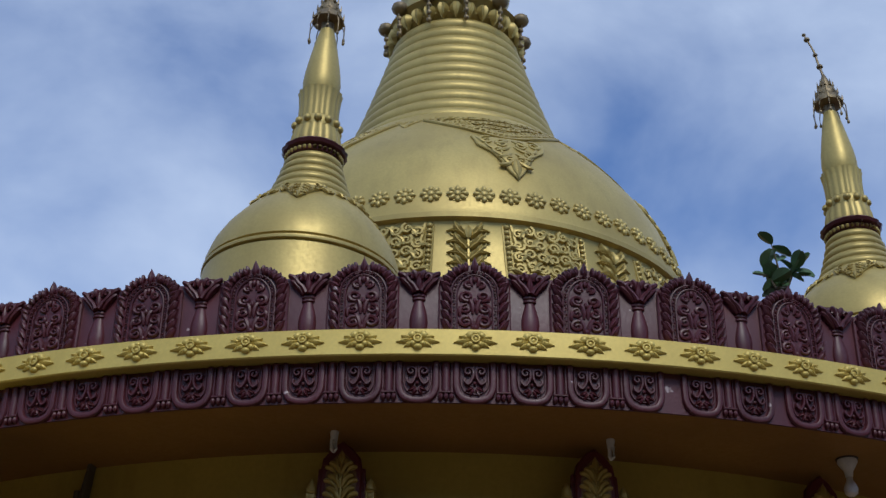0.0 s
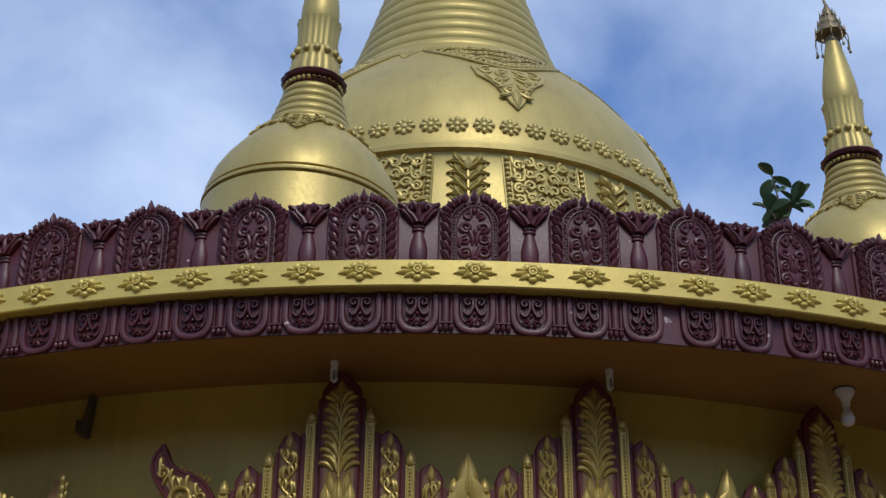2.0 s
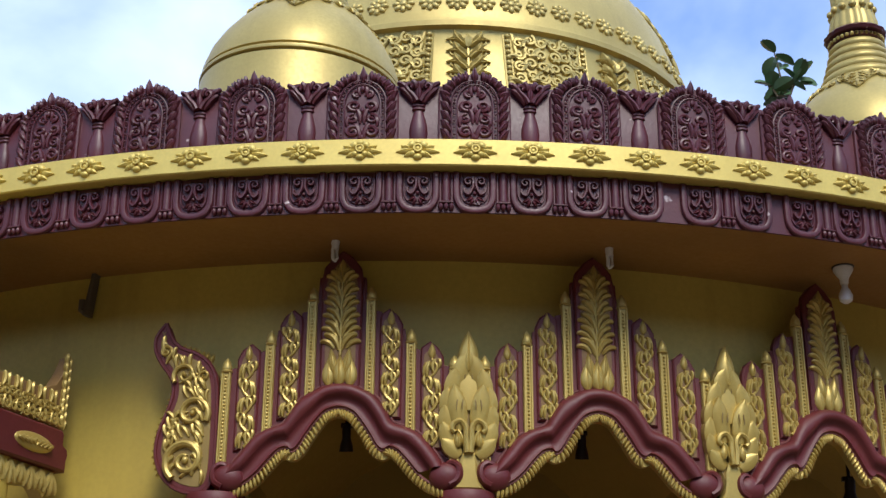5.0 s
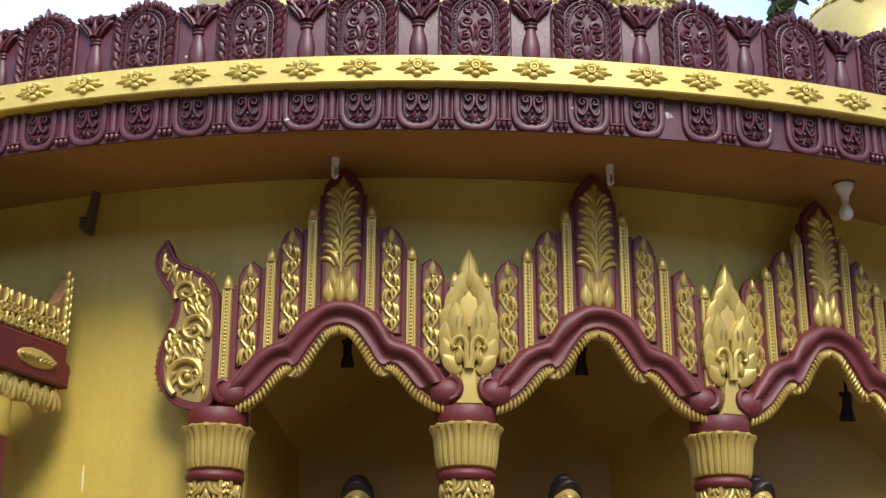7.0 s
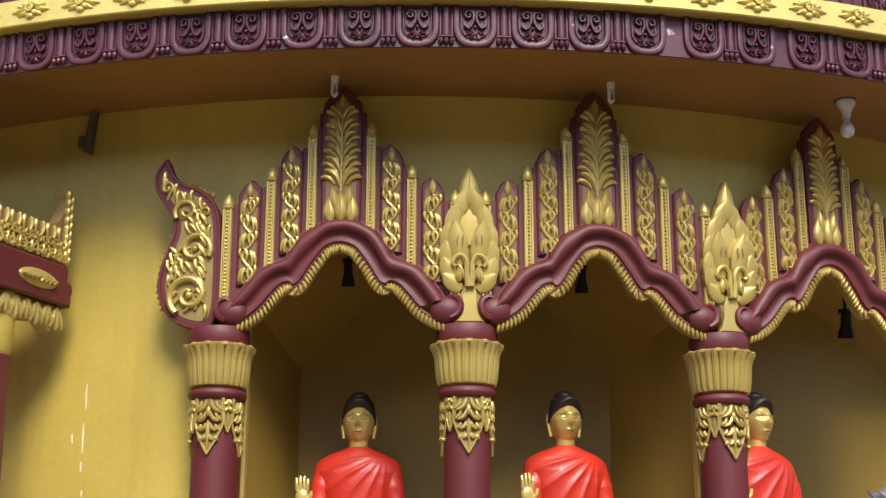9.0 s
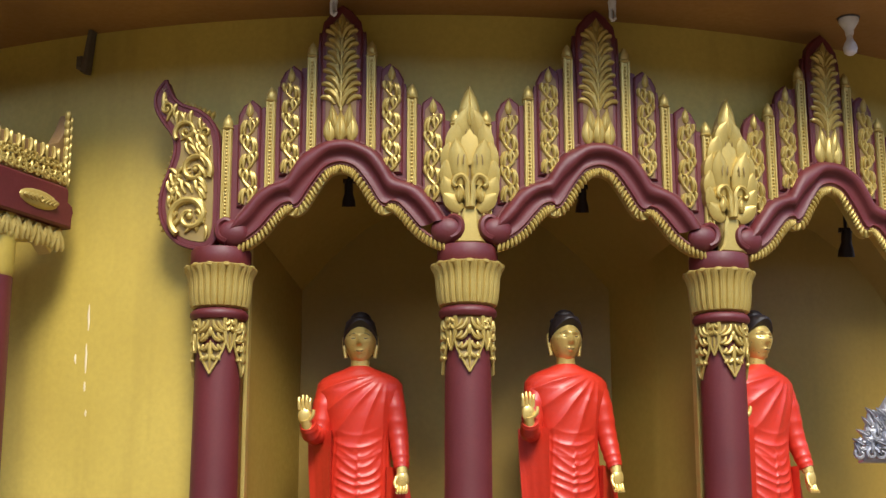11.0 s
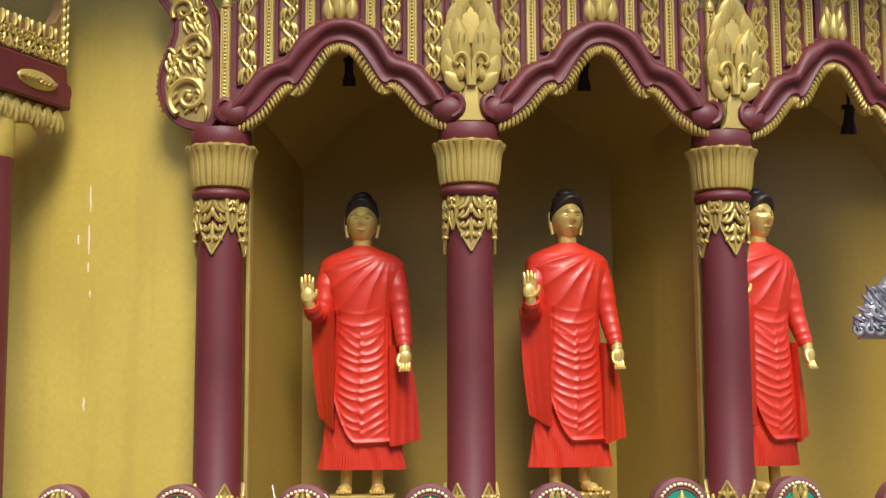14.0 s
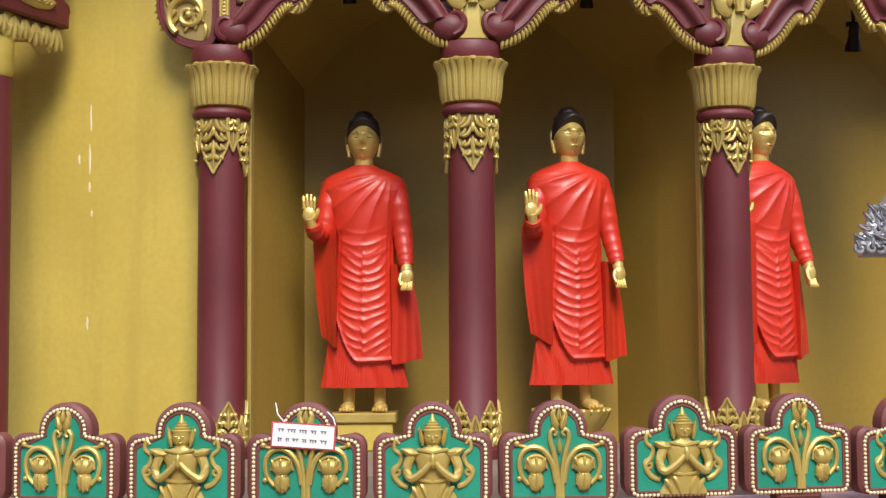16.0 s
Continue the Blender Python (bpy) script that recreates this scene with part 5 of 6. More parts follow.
    for j in range(37):
        t = j / 36
        z = 1.545 + 0.255 * t
        w = 0.098 * math.sin(math.pi * (0.13 + 0.80 * t)) ** 0.62
        w *= 0.80 + 0.30 * min(1, t * 1.9) - 0.04 * t
        row = []
        for i in range(48):
            a = 2 * math.pi * i / 48
            x, y = math.sin(a), -math.cos(a)
            f = max(0, -y)
            nose = 0.048 * math.exp(-(x / 0.13) ** 2) * f * max(0, min(1, (t - 0.36) * 14)) * max(0, min(1, (0.66 - t) * 3.4))
            brow = 0.012 * math.exp(-((t - 0.66) / 0.04) ** 2) * f * (abs(x) < 0.75)
            eye = -0.022 * math.exp(-((t - 0.585) / 0.045) ** 2) * math.exp(-((abs(x) - 0.36) / 0.17) ** 2) * f
            lid = 0.012 * math.exp(-((t - 0.575) / 0.02) ** 2) * math.exp(-((abs(x) - 0.36) / 0.14) ** 2) * f
            lip = 0.015 * (math.exp(-((t - 0.27) / 0.022) ** 2) + math.exp(-((t - 0.225) / 0.02) ** 2)) * math.exp(-(x / 0.27) ** 2) * f
            chin = 0.010 * math.exp(-((t - 0.10) / 0.06) ** 2) * math.exp(-(x / 0.35) ** 2) * f
            d = nose + brow + eye + lid + lip + chin
            row.append((x * w * 0.96, y * (w * 1.12 + d) - 0.006, z))
        rows.append(row)
    grid(bm, rows, True)
    for s in (-1, 1):
        pipe(bm, curve([(s * 0.084, 0.01, 1.715), (s * 0.101, 0.02, 1.70), (s * 0.099, 0.012, 1.64), (s * 0.090, 0.004, 1.58)], 5), lambda t: 0.016 - 0.004 * t, 10)
    paint_new(1)
    # thin dark lines that draw in the shade at brows, lids and lips
    for s in (-1, 1):
        pipe(bm, curve([(s * 0.012, -0.116, 1.708), (s * 0.034, -0.113, 1.718), (s * 0.062, -0.093, 1.706)], 5), 0.0030, 6)
        pipe(bm, curve([(s * 0.016, -0.108, 1.690), (s * 0.034, -0.109, 1.686), (s * 0.056, -0.094, 1.690)], 5), 0.0034, 6)
    pipe(bm, curve([(-0.020, -0.113, 1.610), (0.0, -0.120, 1.606), (0.020, -0.113, 1.610)], 5), 0.0026, 6)
    paint_new(2)
    # hair: cap with a band at the brow, and the topknot
    rows = []
    for j in range(22):
        t = j / 21
        row = []
        for i in range(48):
            a = 2 * math.pi * i / 48
            back = 0.5 + 0.5 * math.cos(a)       # 1 at the front
            lo = 1.800 - 0.20 * min(1.0, ((1 - back) * 1.25) ** 0.8)
            z = lo + (1.832 - lo) * math.sin(t * math.pi / 2)
            w = 0.106 * math.cos(t * math.pi / 2) ** 0.5 + 0.002
            row.append((math.sin(a) * w, -math.cos(a) * w * 1.12 - 0.002, z))
        rows.append(row)
    grid(bm, rows, True)
    ball(bm, (0, 0.004, 1.825), (0.064, 0.062, 0.046), 20, 10)
    rnd = random.Random(2)
    for k in range(150):
        v = rnd.uniform(0.05, 0.85)
        a = rnd.uniform(0, 2 * math.pi)
        th = v * 1.25
        ball(bm, (0.100 * math.sin(th) * math.sin(a), -0.112 * math.sin(th) * math.cos(a), 1.760 + 0.072 * math.cos(th)), 0.007, 5, 3)
    paint_new(2)
    return part("standing_statue", bm, [RED, SKIN, HAIR], None, "", 50)


figure = tagged(statue(), "gilt standing statue in a glossy red robe, one palm raised", "statue", "statues in the niches")
figure.matrix_basis = pose(-0.49, 8.74, 1.21, 0, 0, 0)
copy_thing(figure, pose(0.785, 8.72, 1.22, 0, 0, 14))
copy_thing(figure, pose(1.97, 8.74, 1.22, 0, 0, 28))

pedestal = thing("pedestal", "square gold-painted statue pedestal", "pedestal", pose(-0.49, 8.74, Z_TERRACE))
bm = bmesh.new()
box(bm, -0.20, 0.20, -0.20, 0.20, 0.17, 0.23, 0.008)
part("cap", bm, GOLD, pedestal)
bm = bmesh.new()
box(bm, -0.18, 0.18, -0.18, 0.18, 0.0, 0.17, 0.008)
part("block", bm, WALL, pedestal)
lotus = thing("lotus_pedestal", "round gilt lotus pedestal under a statue", "pedestal", pose(0.78, 8.72, Z_TERRACE), "lotus pedestals")
bm = bmesh.new()
lathe(bm, [(0.10, 0.0), (0.20, 0.0), (0.21, 0.03), (0.17, 0.06), (0.16, 0.09), (0.19, 0.14), (0.225, 0.20), (0.24, 0.235), (0.21, 0.24), (0.05, 0.24)], 72, wave=lambda a, z: 1 + (0.05 * abs(math.sin(a * 7)) if 0.1 < z < 0.23 else 0))
part("bowl", bm, GOLD, lotus)
bm = bmesh.new()
for k in range(28):
    a = 2 * math.pi * k / 28
    ball(bm, (0.232 * math.sin(a), -0.232 * math.cos(a), 0.232), 0.016, 7, 4)
part("bead_rim", bm, GOLD, lotus)
copy_thing(lotus, pose(1.97, 8.74, Z_TERRACE))


# ---- railing of cusped panels ----
def cusp(w, h, lobe, r, zs):
    """Half outline of a panel: round head, square shoulders, rounded feet and a narrow stem."""
    pts = []
    for k in range(9):
        a = math.pi / 2 - math.pi * 0.56 * k / 8
        pts.append((lobe * math.cos(a), h - lobe + lobe * math.sin(a)))
    for k in range(5):
        a = math.pi / 2 - math.pi / 2 * k / 4
        pts.append((w - r + r * math.cos(a), zs - r + r * math.sin(a)))
    zb = 0.03
    for k in range(5):
        a = -math.pi / 2 * k / 4
        pts.append((w - r + r * math.cos(a), zb + r + r * math.sin(a)))
    pts += [(w * 0.42, zb - 0.002), (w * 0.40, 0.0)]
    return pts


def rail_panel(kind):
    label = {"figure": "cusped maroon railing panel with gilt praying figure on teal", "floral": "cusped maroon railing panel with gilt lotus scrolls on teal"}[kind]
    ob = thing("railing_panel", label, "railing panel", None, "railing panels")
    half = cusp(0.272, 0.495, 0.134, 0.06, 0.352)
    bm = bmesh.new()
    prism(bm, mirror(half), -0.04, 0.05, 0.016)
    part("frame", bm, ROSE, ob)
    bm = bmesh.new()
    inner = [(x, z) for x, z in cusp(0.218, 0.445, 0.086, 0.035, 0.298)]
    prism(bm, mirror([(x, max(z, 0.055)) for x, z in inner[:-2]]), -0.0435, -0.035)
    part("field", bm, TEAL, ob, "teal recessed field")
    full = [p for p in mirror([(x, max(z, 0.04)) for x, z in cusp(0.240, 0.466, 0.106, 0.042, 0.322)[:-2]])]
    bm = bmesh.new()
    path = [Vector(p) for p in full] + [Vector(full[0])]
    d = 0.02
    for p, q in zip(path, path[1:]):
        seg = (q - p).length
        pos = 0.0
        while seg - pos > 0.0195 - d:
            pos += 0.0195 - d
            d = 0.0
            c = p.lerp(q, pos / seg)
            ball(bm, (c.x, -0.044, c.y), 0.0088, 8, 5)
        d += seg - pos
    part("bead_border", bm, CREAM, ob, "cream painted beads")
    bm = bmesh.new()
    line = mirror([(x, max(z, 0.055)) for x, z in cusp(0.220, 0.447, 0.088, 0.036, 0.300)[:-2]])
    tube(bm, line + line[:1], 0.006, 6, 1.0, -0.044)
    part("inner_rim", bm, ROSE, ob)
    y = -0.046
    bm = bmesh.new()
    if kind == "floral":
        for s in (-1, 1):
            tube(bm, [(s * x, z) for x, z in curve([(0.008, 0.03), (0.010, 0.12), (0.022, 0.20), (0.036, 0.25), (0.038, 0.285), (0.024, 0.302), (0.012, 0.288), (0.020, 0.276)], 6)], lambda t: 0.013 - 0.005 * t, 8, 1.5, y)
            tube(bm, [(s * x, z) for x, z in curve([(0.014, 0.09), (0.030, 0.165), (0.066, 0.218), (0.112, 0.232), (0.150, 0.212), (0.165, 0.170), (0.156, 0.120), (0.128, 0.086)], 6)], lambda t: 0.014 - 0.004 * t, 8, 1.4, y)
            tube(bm, [(s * x, z) for x, z in curve([(0.118, 0.232), (0.150, 0.236), (0.172, 0.242)], 5)], 0.007, 7, 1.2, y)
            ball(bm, (s * 0.174, y - 0.004, 0.246), 0.012, 9, 6)
            ball(bm, (s * 0.166, y - 0.004, 0.108), 0.011, 9, 6)
            ball(bm, (s * 0.098, y - 0.004, 0.158), (0.043, 0.034, 0.034), 16, 9)
            tube(bm, [(s * x, z) for x, z in curve([(0.054, 0.146), (0.064, 0.186), (0.098, 0.200), (0.134, 0.184), (0.140, 0.146)], 5)], 0.006, 7, 1.2, y - 0.004)
            ball(bm, (s * 0.098, y - 0.002, 0.100), (0.034, 0.026, 0.044), 14, 8)
            for k in range(5):
                lobe(bm, s * 0.098 + 0.012 * (k - 2), 0.128, 180 + 26 * (k - 2), 0.075, 0.026, 0.020, y - 0.012 + 0.004 * abs(k - 2))
            for k in range(3):
                comma(bm, s * 0.098 + 0.020 * (k - 1), 0.150, 24 * (k - 1), 0.045, 0.006, 0, 1.3, y - 0.032 + 0.006 * abs(k - 1))
            lobe(bm, s * 0.010, 0.300, s * 14, 0.075, 0.034, 0.022, y)
            comma(bm, s * 0.010, 0.318, s * 34, 0.070, 0.010, s * -90, 1.3, y)
        lobe(bm, 0, 0.205, 0, 0.070, 0.022, 0.020, y)
        lobe(bm, 0, 0.335, 0, 0.055, 0.022, 0.024, y)
        part("lotus_scroll", bm, GOLD, ob, "gilt lotus scrollwork").matrix_basis = pose(0, 0, 0.02) @ Matrix.Diagonal((1.12, 1.0, 1.14, 1))
    else:
        rows = []
        for z, rx, ry in ((0.042, 0.105, 0.028), (0.075, 0.088, 0.03), (0.11, 0.07, 0.032), (0.15, 0.06, 0.034), (0.19, 0.068, 0.036), (0.225, 0.085, 0.036), (0.245, 0.082, 0.032), (0.258, 0.03, 0.026), (0.268, 0.024, 0.026), (0.275, 0.032, 0.034), (0.295, 0.040, 0.040), (0.315, 0.037, 0.038), (0.326, 0.044, 0.042), (0.331, 0.034, 0.034), (0.338, 0.037, 0.037), (0.342, 0.026, 0.028), (0.349, 0.029, 0.030), (0.353, 0.019, 0.021), (0.359, 0.021, 0.023), (0.363, 0.012, 0.014), (0.392, 0.003, 0.004)):
            rows.append([(rx * math.sin(2 * math.pi * i / 20), y - ry * math.cos(2 * math.pi * i / 20), z) for i in range(20)])
        grid(bm, rows, True)
        for s in (-1, 1):
            pipe(bm, curve([(s * 0.085, y - 0.012, 0.228), (s * 0.105, y - 0.02, 0.17), (s * 0.085, y - 0.035, 0.135), (s * 0.04, y - 0.05, 0.165), (s * 0.008, y - 0.055, 0.20)], 5), lambda t: 0.021 - 0.009 * t, 8)
            comma(bm, s * 0.055, 0.236, s * 95, 0.055, 0.016, s * -70, 1.2, y - 0.02)
            tube(bm, [(s * x, z) for x, z in curve([(0.10, 0.10), (0.135, 0.115), (0.16, 0.155), (0.135, 0.19), (0.128, 0.225), (0.155, 0.25), (0.15, 0.285), (0.135, 0.27)], 5)], lambda t: 0.012 - 0.005 * t, 7, 1.0, y)
            tube(bm, [(s * x, z) for x, z in spiral(0.145, 0.16, 0.024, 1.2, 90, -1, 12)], 0.007, 6, 1.0, y)
            comma(bm, s * 0.042, 0.275, s * 8, 0.06, 0.009, s * 20, 1.2, y)
        ball(bm, (0, y - 0.056, 0.205), (0.011, 0.012, 0.03), 10, 6)
        # face, crown flanges, collar and belt
        ball(bm, (0, y - 0.041, 0.293), (0.006, 0.010, 0.013), 8, 5)
        for s in (-1, 1):
            ball(bm, (s * 0.014, y - 0.037, 0.303), (0.009, 0.006, 0.004), 8, 4)
            lobe(bm, s * 0.040, 0.262, s * 10, 0.085, 0.020, 0.014, y - 0.014)
            lobe(bm, s * 0.074, 0.228, s * 66, 0.062, 0.034, 0.020, y - 0.020)
            tube(bm, [(s * q, z) for q, z in curve([(0.0, 0.236), (0.034, 0.244), (0.062, 0.250)], 4)], 0.007, 6, 1.2, y - 0.032)
            tube(bm, [(s * q, z) for q, z in curve([(0.004, 0.120), (0.040, 0.126), (0.066, 0.134)], 4)], 0.008, 6, 1.2, y - 0.028)
            comma(bm, s * 0.020, 0.045, s * 14, 0.075, 0.010, s * 30, 1.4, y - 0.026)
            comma(bm, s * 0.052, 0.042, s * 18, 0.070, 0.010, s * 30, 1.4, y - 0.022)
        ball(bm, (0, y - 0.036, 0.279), (0.012, 0.006, 0.004), 8, 4)
        part("praying_relief", bm, GOLD, ob, "gilt praying figure in relief").matrix_basis = pose(0, 0, -0.002) @ Matrix.Diagonal((1.12, 1.0, 1.13, 1))
    return ob


masters = {}
for k in range(-5, 7):
    phi = 0.61 + 4.06 * k
    kind = "figure" if k % 2 == 0 else "floral"
    m = round_at(phi, R_RAIL, 0.862 + (0.018 if k in (2, 3) else 0.0))
    if kind in masters:
        copy_thing(masters[kind], m)
    else:
        masters[kind] = rail_panel(kind)
        masters[kind].matrix_basis = m
bm = bmesh.new()
lathe(bm, [(8.0, 0.80), (8.22, 0.80), (8.22, 0.862), (8.0, 0.862)], 128, (CX, CY))
tagged(part("rail_kerb", bm, PINK), "pink plastered kerb under the railing panels", "kerb", kind="structure")

# hanging notice
notice = thing("notice", "small white paper notice with red edge, hung by string", "sign", round_at(-3.5, R_RAIL + 0.07, 1.205))
bm = bmesh.new()
box(bm, -0.148, 0.148, -0.003, 0.003, -0.058, 0.058)
part("red_border", bm, CARDRED, notice)
bm = bmesh.new()
box(bm, -0.140, 0.140, -0.007, -0.002, -0.051, 0.051)
part("card", bm, CARD, notice)
rnd = random.Random(9)
for row, z in ((0, 0.020), (1, -0.022)):
    x = -0.118
    while x < 0.10:
        w = rnd.uniform(0.018, 0.042)
        bm = bmesh.new()
        box(bm, x, x + w, -0.0095, -0.0065, z + 0.005, z + 0.009)
        n = max(2, int(w / 0.011))
        for q in range(n):
            xx = x + w * (q + 0.5) / n
            box(bm, xx - 0.002, xx + 0.002 + 0.003 * rnd.random(), -0.0095, -0.0065, z - 0.004 - 0.005 * rnd.random(), z + 0.005)
        part("text_bar", bm, INK, notice)
        x += w + rnd.uniform(0.010, 0.02)
for s in (-1, 1):
    bm = bmesh.new()
    pipe(bm, [(s * 0.145, 0, 0.05), (s * 0.13, 0.005, 0.09), (s * 0.10, 0.02, 0.115)] if s > 0 else [(s * 0.09, 0, 0.055), (s * 0.125, 0.005, 0.09), (s * 0.14, 0.02, 0.14)], 0.003, 5)
    part("string", bm, CARD, notice)
notice.rotation_mode = "XYZ"
notice.matrix_basis = notice.matrix_basis @ pose(0, 0, 0, 0, 4, 0)

# ---- porch lintel on the neighbouring bay ----
lintel = thing("porch_lintel", "maroon porch lintel with gilt carved crest, medallion and fringe", "lintel", pose(-2.27, 8.34, -0.125, 0, 0, 65.5))
bm = bmesh.new()
prism(bm, [(-1.6, 3.64), (0.0, 3.64), (0.0, 3.70), (0.012, 3.74), (0.0, 3.78), (-0.04, 3.80), (-0.04, 3.86), (-0.055, 3.885), (-1.6, 3.885)], -0.06, 0.20, 0.012)
part("beam", bm, MAROON, lintel)
bm = bmesh.new()
ball(bm, (-0.31, -0.06, 3.755), (0.17, 0.022, 0.056), 24, 8)
for s in (-1, 1):
    for j in range(4):
        comma(bm, -0.31 + s * 0.035 * j, 3.735, s * 50, 0.055, 0.011, s * 50, 1.2, -0.078)
        comma(bm, -0.31 + s * 0.035 * j, 3.775, s * 130, 0.055, 0.011, s * -50, 1.2, -0.078)
part("medallion", bm, GOLD, lintel, "gilt oval medallion")
bm = bmesh.new()
prism(bm, [(-1.6, 3.885), (-0.02, 3.885), (-0.02, 4.36), (-0.06, 4.26), (-0.12, 4.16), (-0.24, 4.11), (-1.6, 4.10)], -0.02, 0.06, 0.005)
# shade behind the openwork crest is given by this dark colour
part("crest_recess", bm, GAPSHADE, lintel, "brown recess, darkened as if in shade")
bm = bmesh.new()
for k in range(30):
    x = -0.07 - 0.052 * k
    w = 1 if k % 2 else -1
    tube(bm, spiral(x, 3.935, 0.034, 1.3, 40 + 50 * k, w, 12), 0.011, 6, 1.4, -0.028)
    tube(bm, spiral(x - 0.02, 4.01, 0.032, 1.3, 200 + 70 * k, -w, 12), 0.010, 6, 1.4, -0.028)
    comma(bm, x, 4.03, -20 * w, 0.09, 0.012, 60 * w, 1.4, -0.028)
    comma(bm, x + 0.02, 3.90, 10 * w, 0.09, 0.011, -60 * w, 1.4, -0.028)
for k in range(8):
    comma(bm, -0.055, 3.92 + 0.055 * k, -15, 0.07, 0.013, 60, 1.4, -0.028)
    comma(bm, -0.03, 3.90 + 0.055 * k, 5, 0.06, 0.010, 20, 1.4, -0.028)
part("crest", bm, GOLD, lintel, "gilt openwork crest")
bm = bmesh.new()
prism(bm, [(-1.6, 3.64), (-0.04, 3.64), (-0.04, 3.56), (-0.12, 3.47), (-0.2, 3.53), (-0.4, 3.50), (-1.6, 3.52)], -0.01, 0.08, 0.005)
for k in range(17):
    x = -0.08 - 0.09 * k
    for a in (150, 180, 210):
        comma(bm, x, 3.63, a, 0.14 - 0.02 * (k % 2), 0.016, (180 - a) * 0.9, 1.3, -0.016)
    tube(bm, spiral(x, 3.59, 0.03, 1.2, 90, 1, 12), 0.010, 6, 1.0, -0.022)
part("fringe", bm, GOLD, lintel, "gilt hanging leaf fringe")
bm = bmesh.new()
prism(bm, [(-2.2, 3.60), (0.0, 3.60), (0.0, 3.66), (-2.2, 3.66)], 0.09, 1.6)
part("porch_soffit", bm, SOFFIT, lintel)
# unseen block, added to hold back sky light from the left
bm = bmesh.new()
prism(bm, [(-2.2, 4.10), (-0.72, 4.10), (-0.78, 4.78), (-2.2, 4.80)], 0.0, 1.6, 0.01)
part("porch_gable", bm, WALL, lintel, "added gold-painted block out of view that cuts light from the left")
bm = bmesh.new()
lathe(bm, [(0.15, 0.0), (0.13, 0.06), (0.128, 2.10), (0.13, 2.17)], 32)
tagged(part("porch_column", bm, MAROON), "round maroon porch column", "column").matrix_basis = pose(-2.575, 7.95, Z_TERRACE)
bm = bmesh.new()
lathe(bm, [(0.115, 2.17), (0.132, 2.20), (0.135, 2.40), (0.138, 2.55), (0.138, 2.67), (0.1, 2.67)], 32)
tagged(part("porch_capital", bm, WALL), "plain gold-painted column capital", "capital").matrix_basis = pose(-2.575, 7.95, Z_TERRACE)


# ---- lamps ----
def soffit_lamp(phi, r):
    ob = thing("compact_lamp", "small white compact lamp hung under the eaves", "lamp", round_at(phi, r, Z_SOFFIT), "eaves lamps")
    bm = bmesh.new()
    lathe(bm, [(0.001, 0.004), (0.024, 0.004), (0.026, -0.01), (0.022, -0.03), (0.022, -0.05), (0.001, -0.052)], 16)
    part("lamp_holder", bm, WHITE, ob)
    bm = bmesh.new()
    for k in range(3):
        a = 2.1 * k
        x, y = 0.016 * math.sin(a), 0.016 * math.cos(a)
        pipe(bm, [(x, y, -0.045), (x, y, -0.11), (x * 0.2, y * 0.2, -0.122)], 0.010, 8)
    part("lamp_tube", bm, WHITE, ob)
    return ob


soffit_lamp(-4.05, 6.78)
soffit_lamp(9.95, 6.78)
bulb = thing("bulb_lamp", "white conical lamp holder with a round bulb", "lamp", round_at(22.6, 6.93, Z_SOFFIT))
bm = bmesh.new()
lathe(bm, [(0.001, 0.004), (0.06, 0.004), (0.062, -0.02), (0.045, -0.05), (0.028, -0.075), (0.024, -0.11), (0.001, -0.112)], 20)
part("lamp_holder", bm, WHITE, bulb)
bm = bmesh.new()
lathe(bm, [(0.018, -0.10), (0.020, -0.135), (0.034, -0.16), (0.044, -0.19), (0.038, -0.22), (0.018, -0.236), (0.001, -0.238)], 20)
part("bulb", bm, WHITE, bulb, "frosted white bulb")
bm = bmesh.new()
lathe(bm, [(0.001, 0.012), (0.068, 0.010), (0.07, 0.002), (0.066, -0.004), (0.001, -0.004)], 20)
part("rosette_plate", bm, DARK, bulb)

wl_lamp = thing("wall_lamp", "dark narrow lamp fixed high on the wall", "lamp", round_at(-18.55, R_WALL + 0.04, 4.70))
bm = bmesh.new()
prism(bm, [(-0.03, -0.15), (0.01, -0.16), (0.035, 0.10), (0.04, 0.12), (0.015, 0.12)], -0.05, 0.02, 0.006)
part("housing", bm, STEM, wl_lamp)
bm = bmesh.new()
box(bm, -0.055, -0.02, -0.06, 0.03, -0.13, -0.05, 0.008)
part("glass", bm, STEM, wl_lamp)


def spot(m, h):
    ob = thing("spot_lamp", "dark hanging spot lamp inside the niche vault", "lamp", m, "niche spot lamps")
    bm = bmesh.new()
    pipe(bm, [(0, 0, 0.10), (0, 0, h)], 0.012, 8)
    part("stem", bm, DARK, ob)
    bm = bmesh.new()
    lathe(bm, [(0.001, 0.12), (0.03, 0.12), (0.035, 0.07), (0.034, 0.03), (0.05, -0.02), (0.055, -0.06), (0.045, -0.055), (0.001, -0.03)], 20)
    bmesh.ops.rotate(bm, cent=(0, 0, 0.03), matrix=Matrix.Rotation(0.25, 3, "X"), verts=bm.verts)
    part("lamp_head", bm, DARK, ob)
    bm = bmesh.new()
    box(bm, -0.045, 0.045, -0.02, 0.02, 0.10, 0.13, 0.006)
    part("bracket", bm, DARK, ob)
    return ob


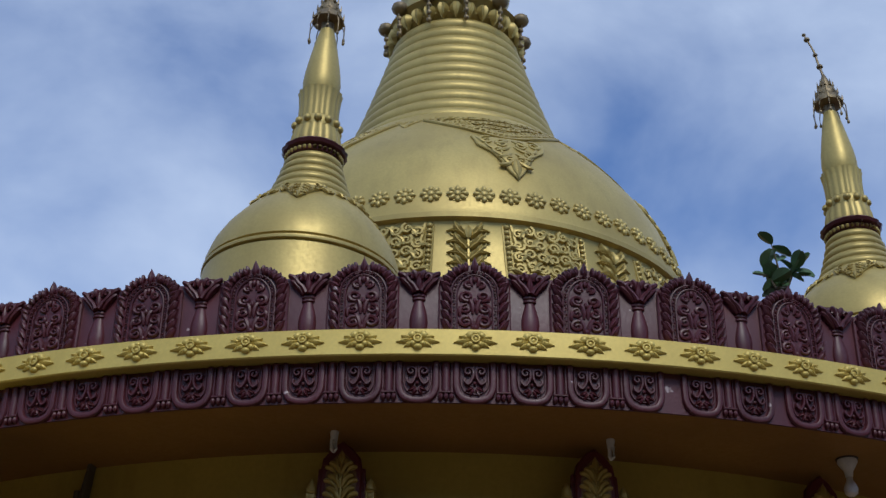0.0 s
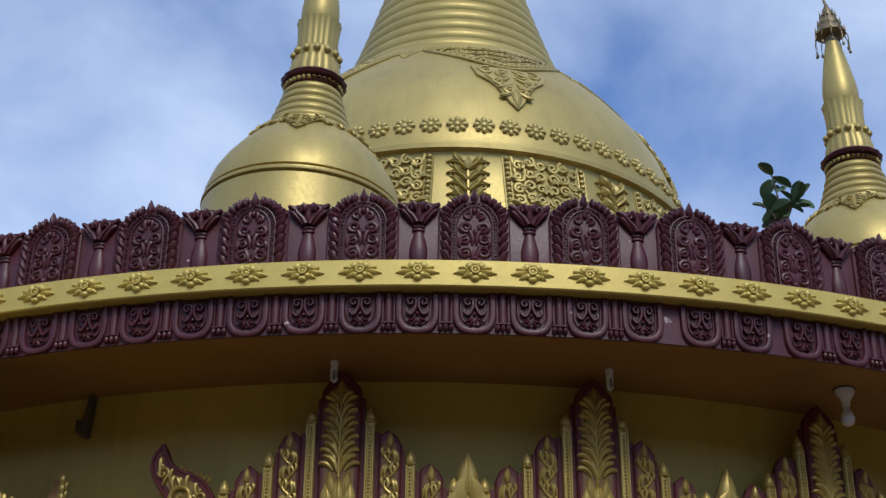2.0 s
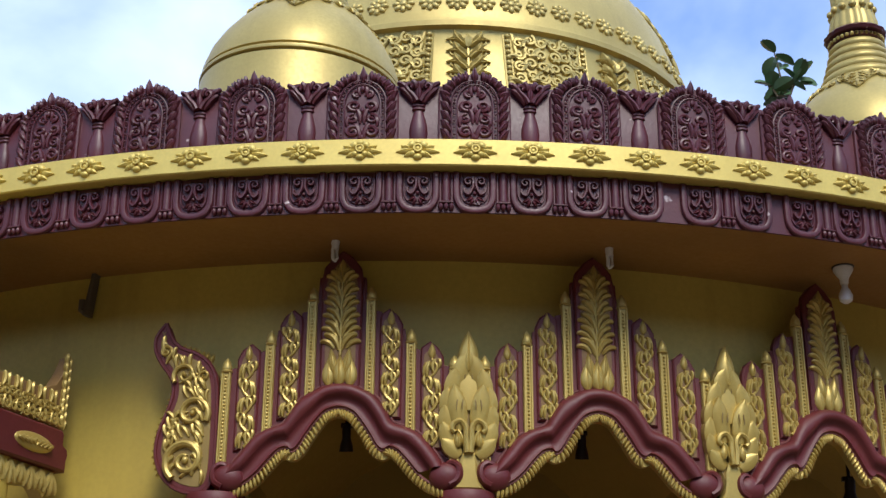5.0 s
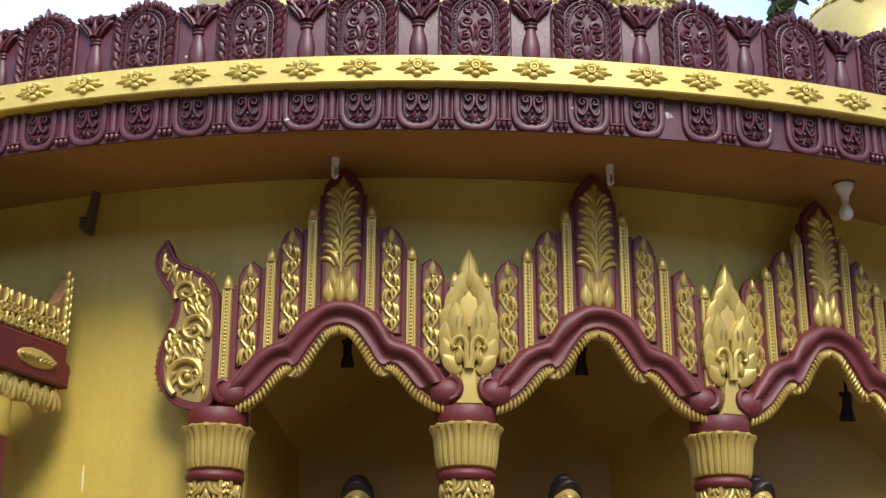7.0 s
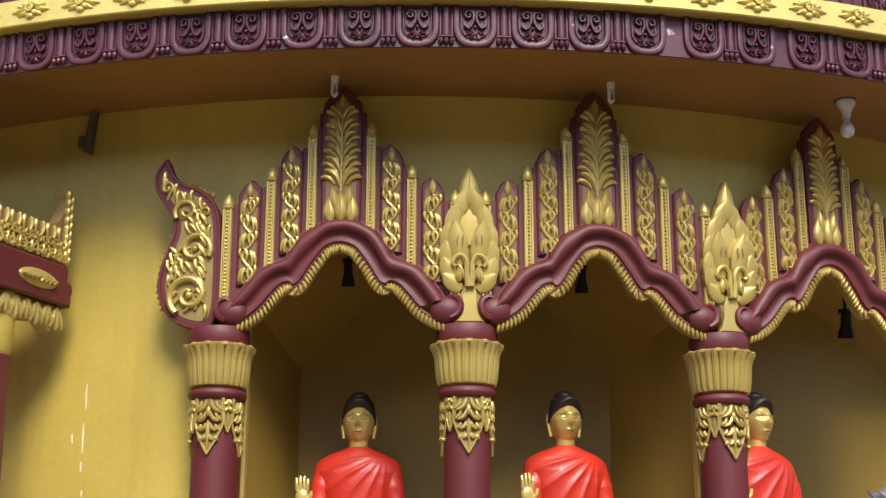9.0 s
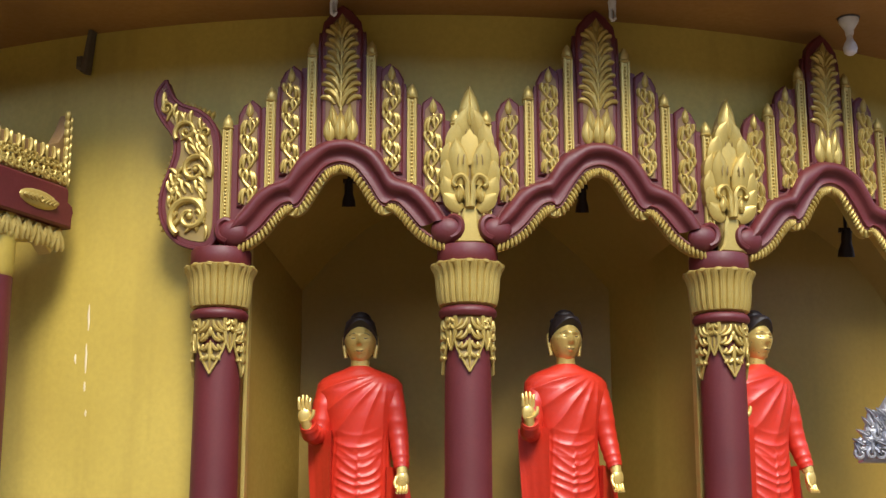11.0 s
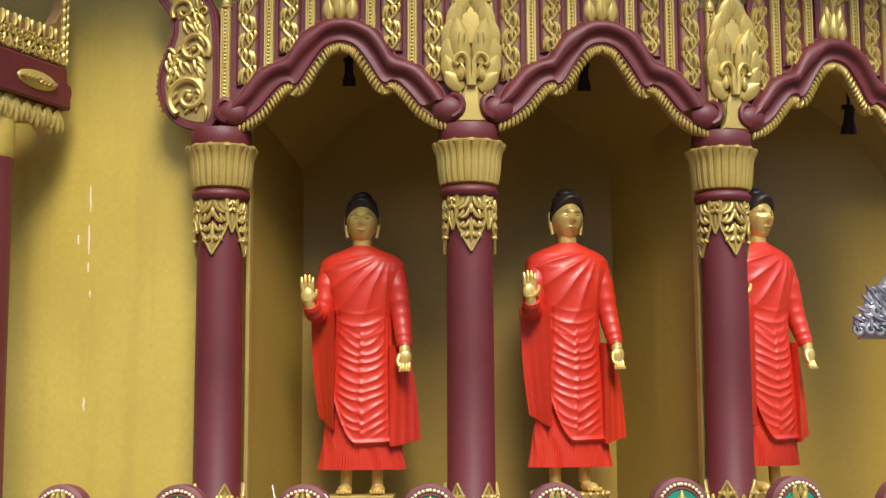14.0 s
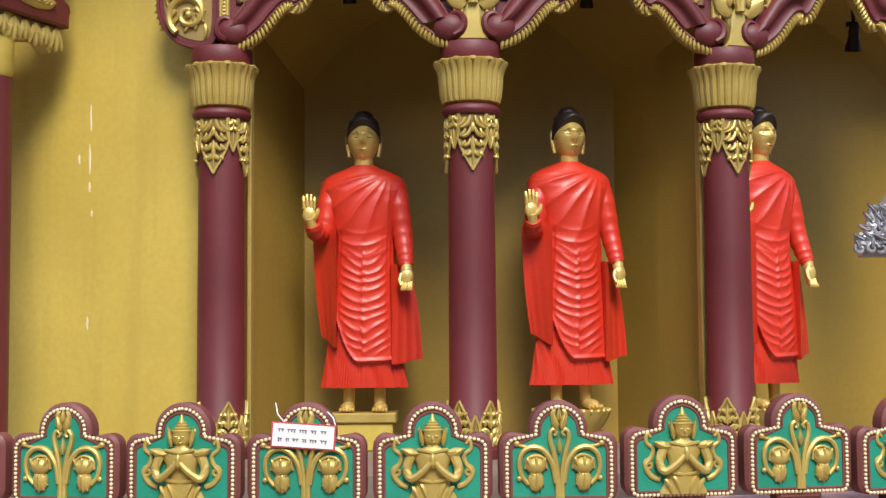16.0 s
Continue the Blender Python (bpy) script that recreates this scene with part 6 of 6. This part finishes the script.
spot(pose(-0.55, 8.35, 3.72) @ Matrix.Diagonal((0.78, 0.78, 0.9, 1)), 0.5)
spot(pose(0.88, 8.42, 3.70) @ Matrix.Diagonal((0.78, 0.78, 0.9, 1)), 0.5)
spot(pose(2.66, 9.0, 3.55), 0.60)

# ---- silver carved ornament on a stand ----
silver = thing("silver_ornament", "silver-white carved curling ornament on a slim stand", "ornament", pose(2.62, 7.66, Z_TERRACE))
bm = bmesh.new()
rnd = random.Random(4)
for k in range(9):
    for j in range(5):
        x = -0.36 + 0.055 * j + 0.022 * k
        z = 1.14 + 0.05 * k
        if x < -0.37 + 0.014 * k * k * 0.5 - 0.004 * k:
            continue
        y = -0.05 * math.sin(0.6 * j + 0.3) + rnd.uniform(-0.02, 0.02)
        tube(bm, spiral(x, z, 0.034, 1.3, rnd.uniform(0, 360), rnd.choice((-1, 1)), 14), lambda t: 0.014 - 0.005 * t, 7, 1.6, y)
        leaf(bm, x, z, rnd.uniform(-70, 20), 0.07, 0.03, 0.025, y)
prism(bm, [(-0.33, 1.10), (0.3, 1.10), (0.3, 1.6), (-0.08, 1.58), (-0.2, 1.40), (-0.32, 1.2)], 0.0, 0.12, 0.03)
part("curled_crest", bm, SILVER, silver)
bm = bmesh.new()
lathe(bm, [(0.14, 0.0), (0.14, 0.03), (0.04, 0.06), (0.035, 1.10), (0.06, 1.12)], 20)
part("stand", bm, SILVER, silver)
silver.location.z = Z_TERRACE

# ---- paint runs on the wall ----
rnd = random.Random(12)
wall = bpy.data.objects["wall_west"]
for phi, z0, z1 in ((-17.9, 2.92, 3.08), (-17.95, 2.66, 2.84), (-17.95, 2.55, 2.61), (-18.0, 1.72, 1.80), (-18.6, 2.72, 2.78), (-17.8, 2.40, 2.44)):
    bm = bmesh.new()
    pts = [(rnd.uniform(-0.003, 0.003), z0 + (z1 - z0) * k / 6) for k in range(7)]
    tube(bm, pts, lambda t: 0.003 + 0.005 * math.sin(math.pi * t), 6, 0.4)
    run = part("paint_run", bm, CREAM, wall, "pale dried paint run")
    run.matrix_basis = round_at(phi, R_WALL)
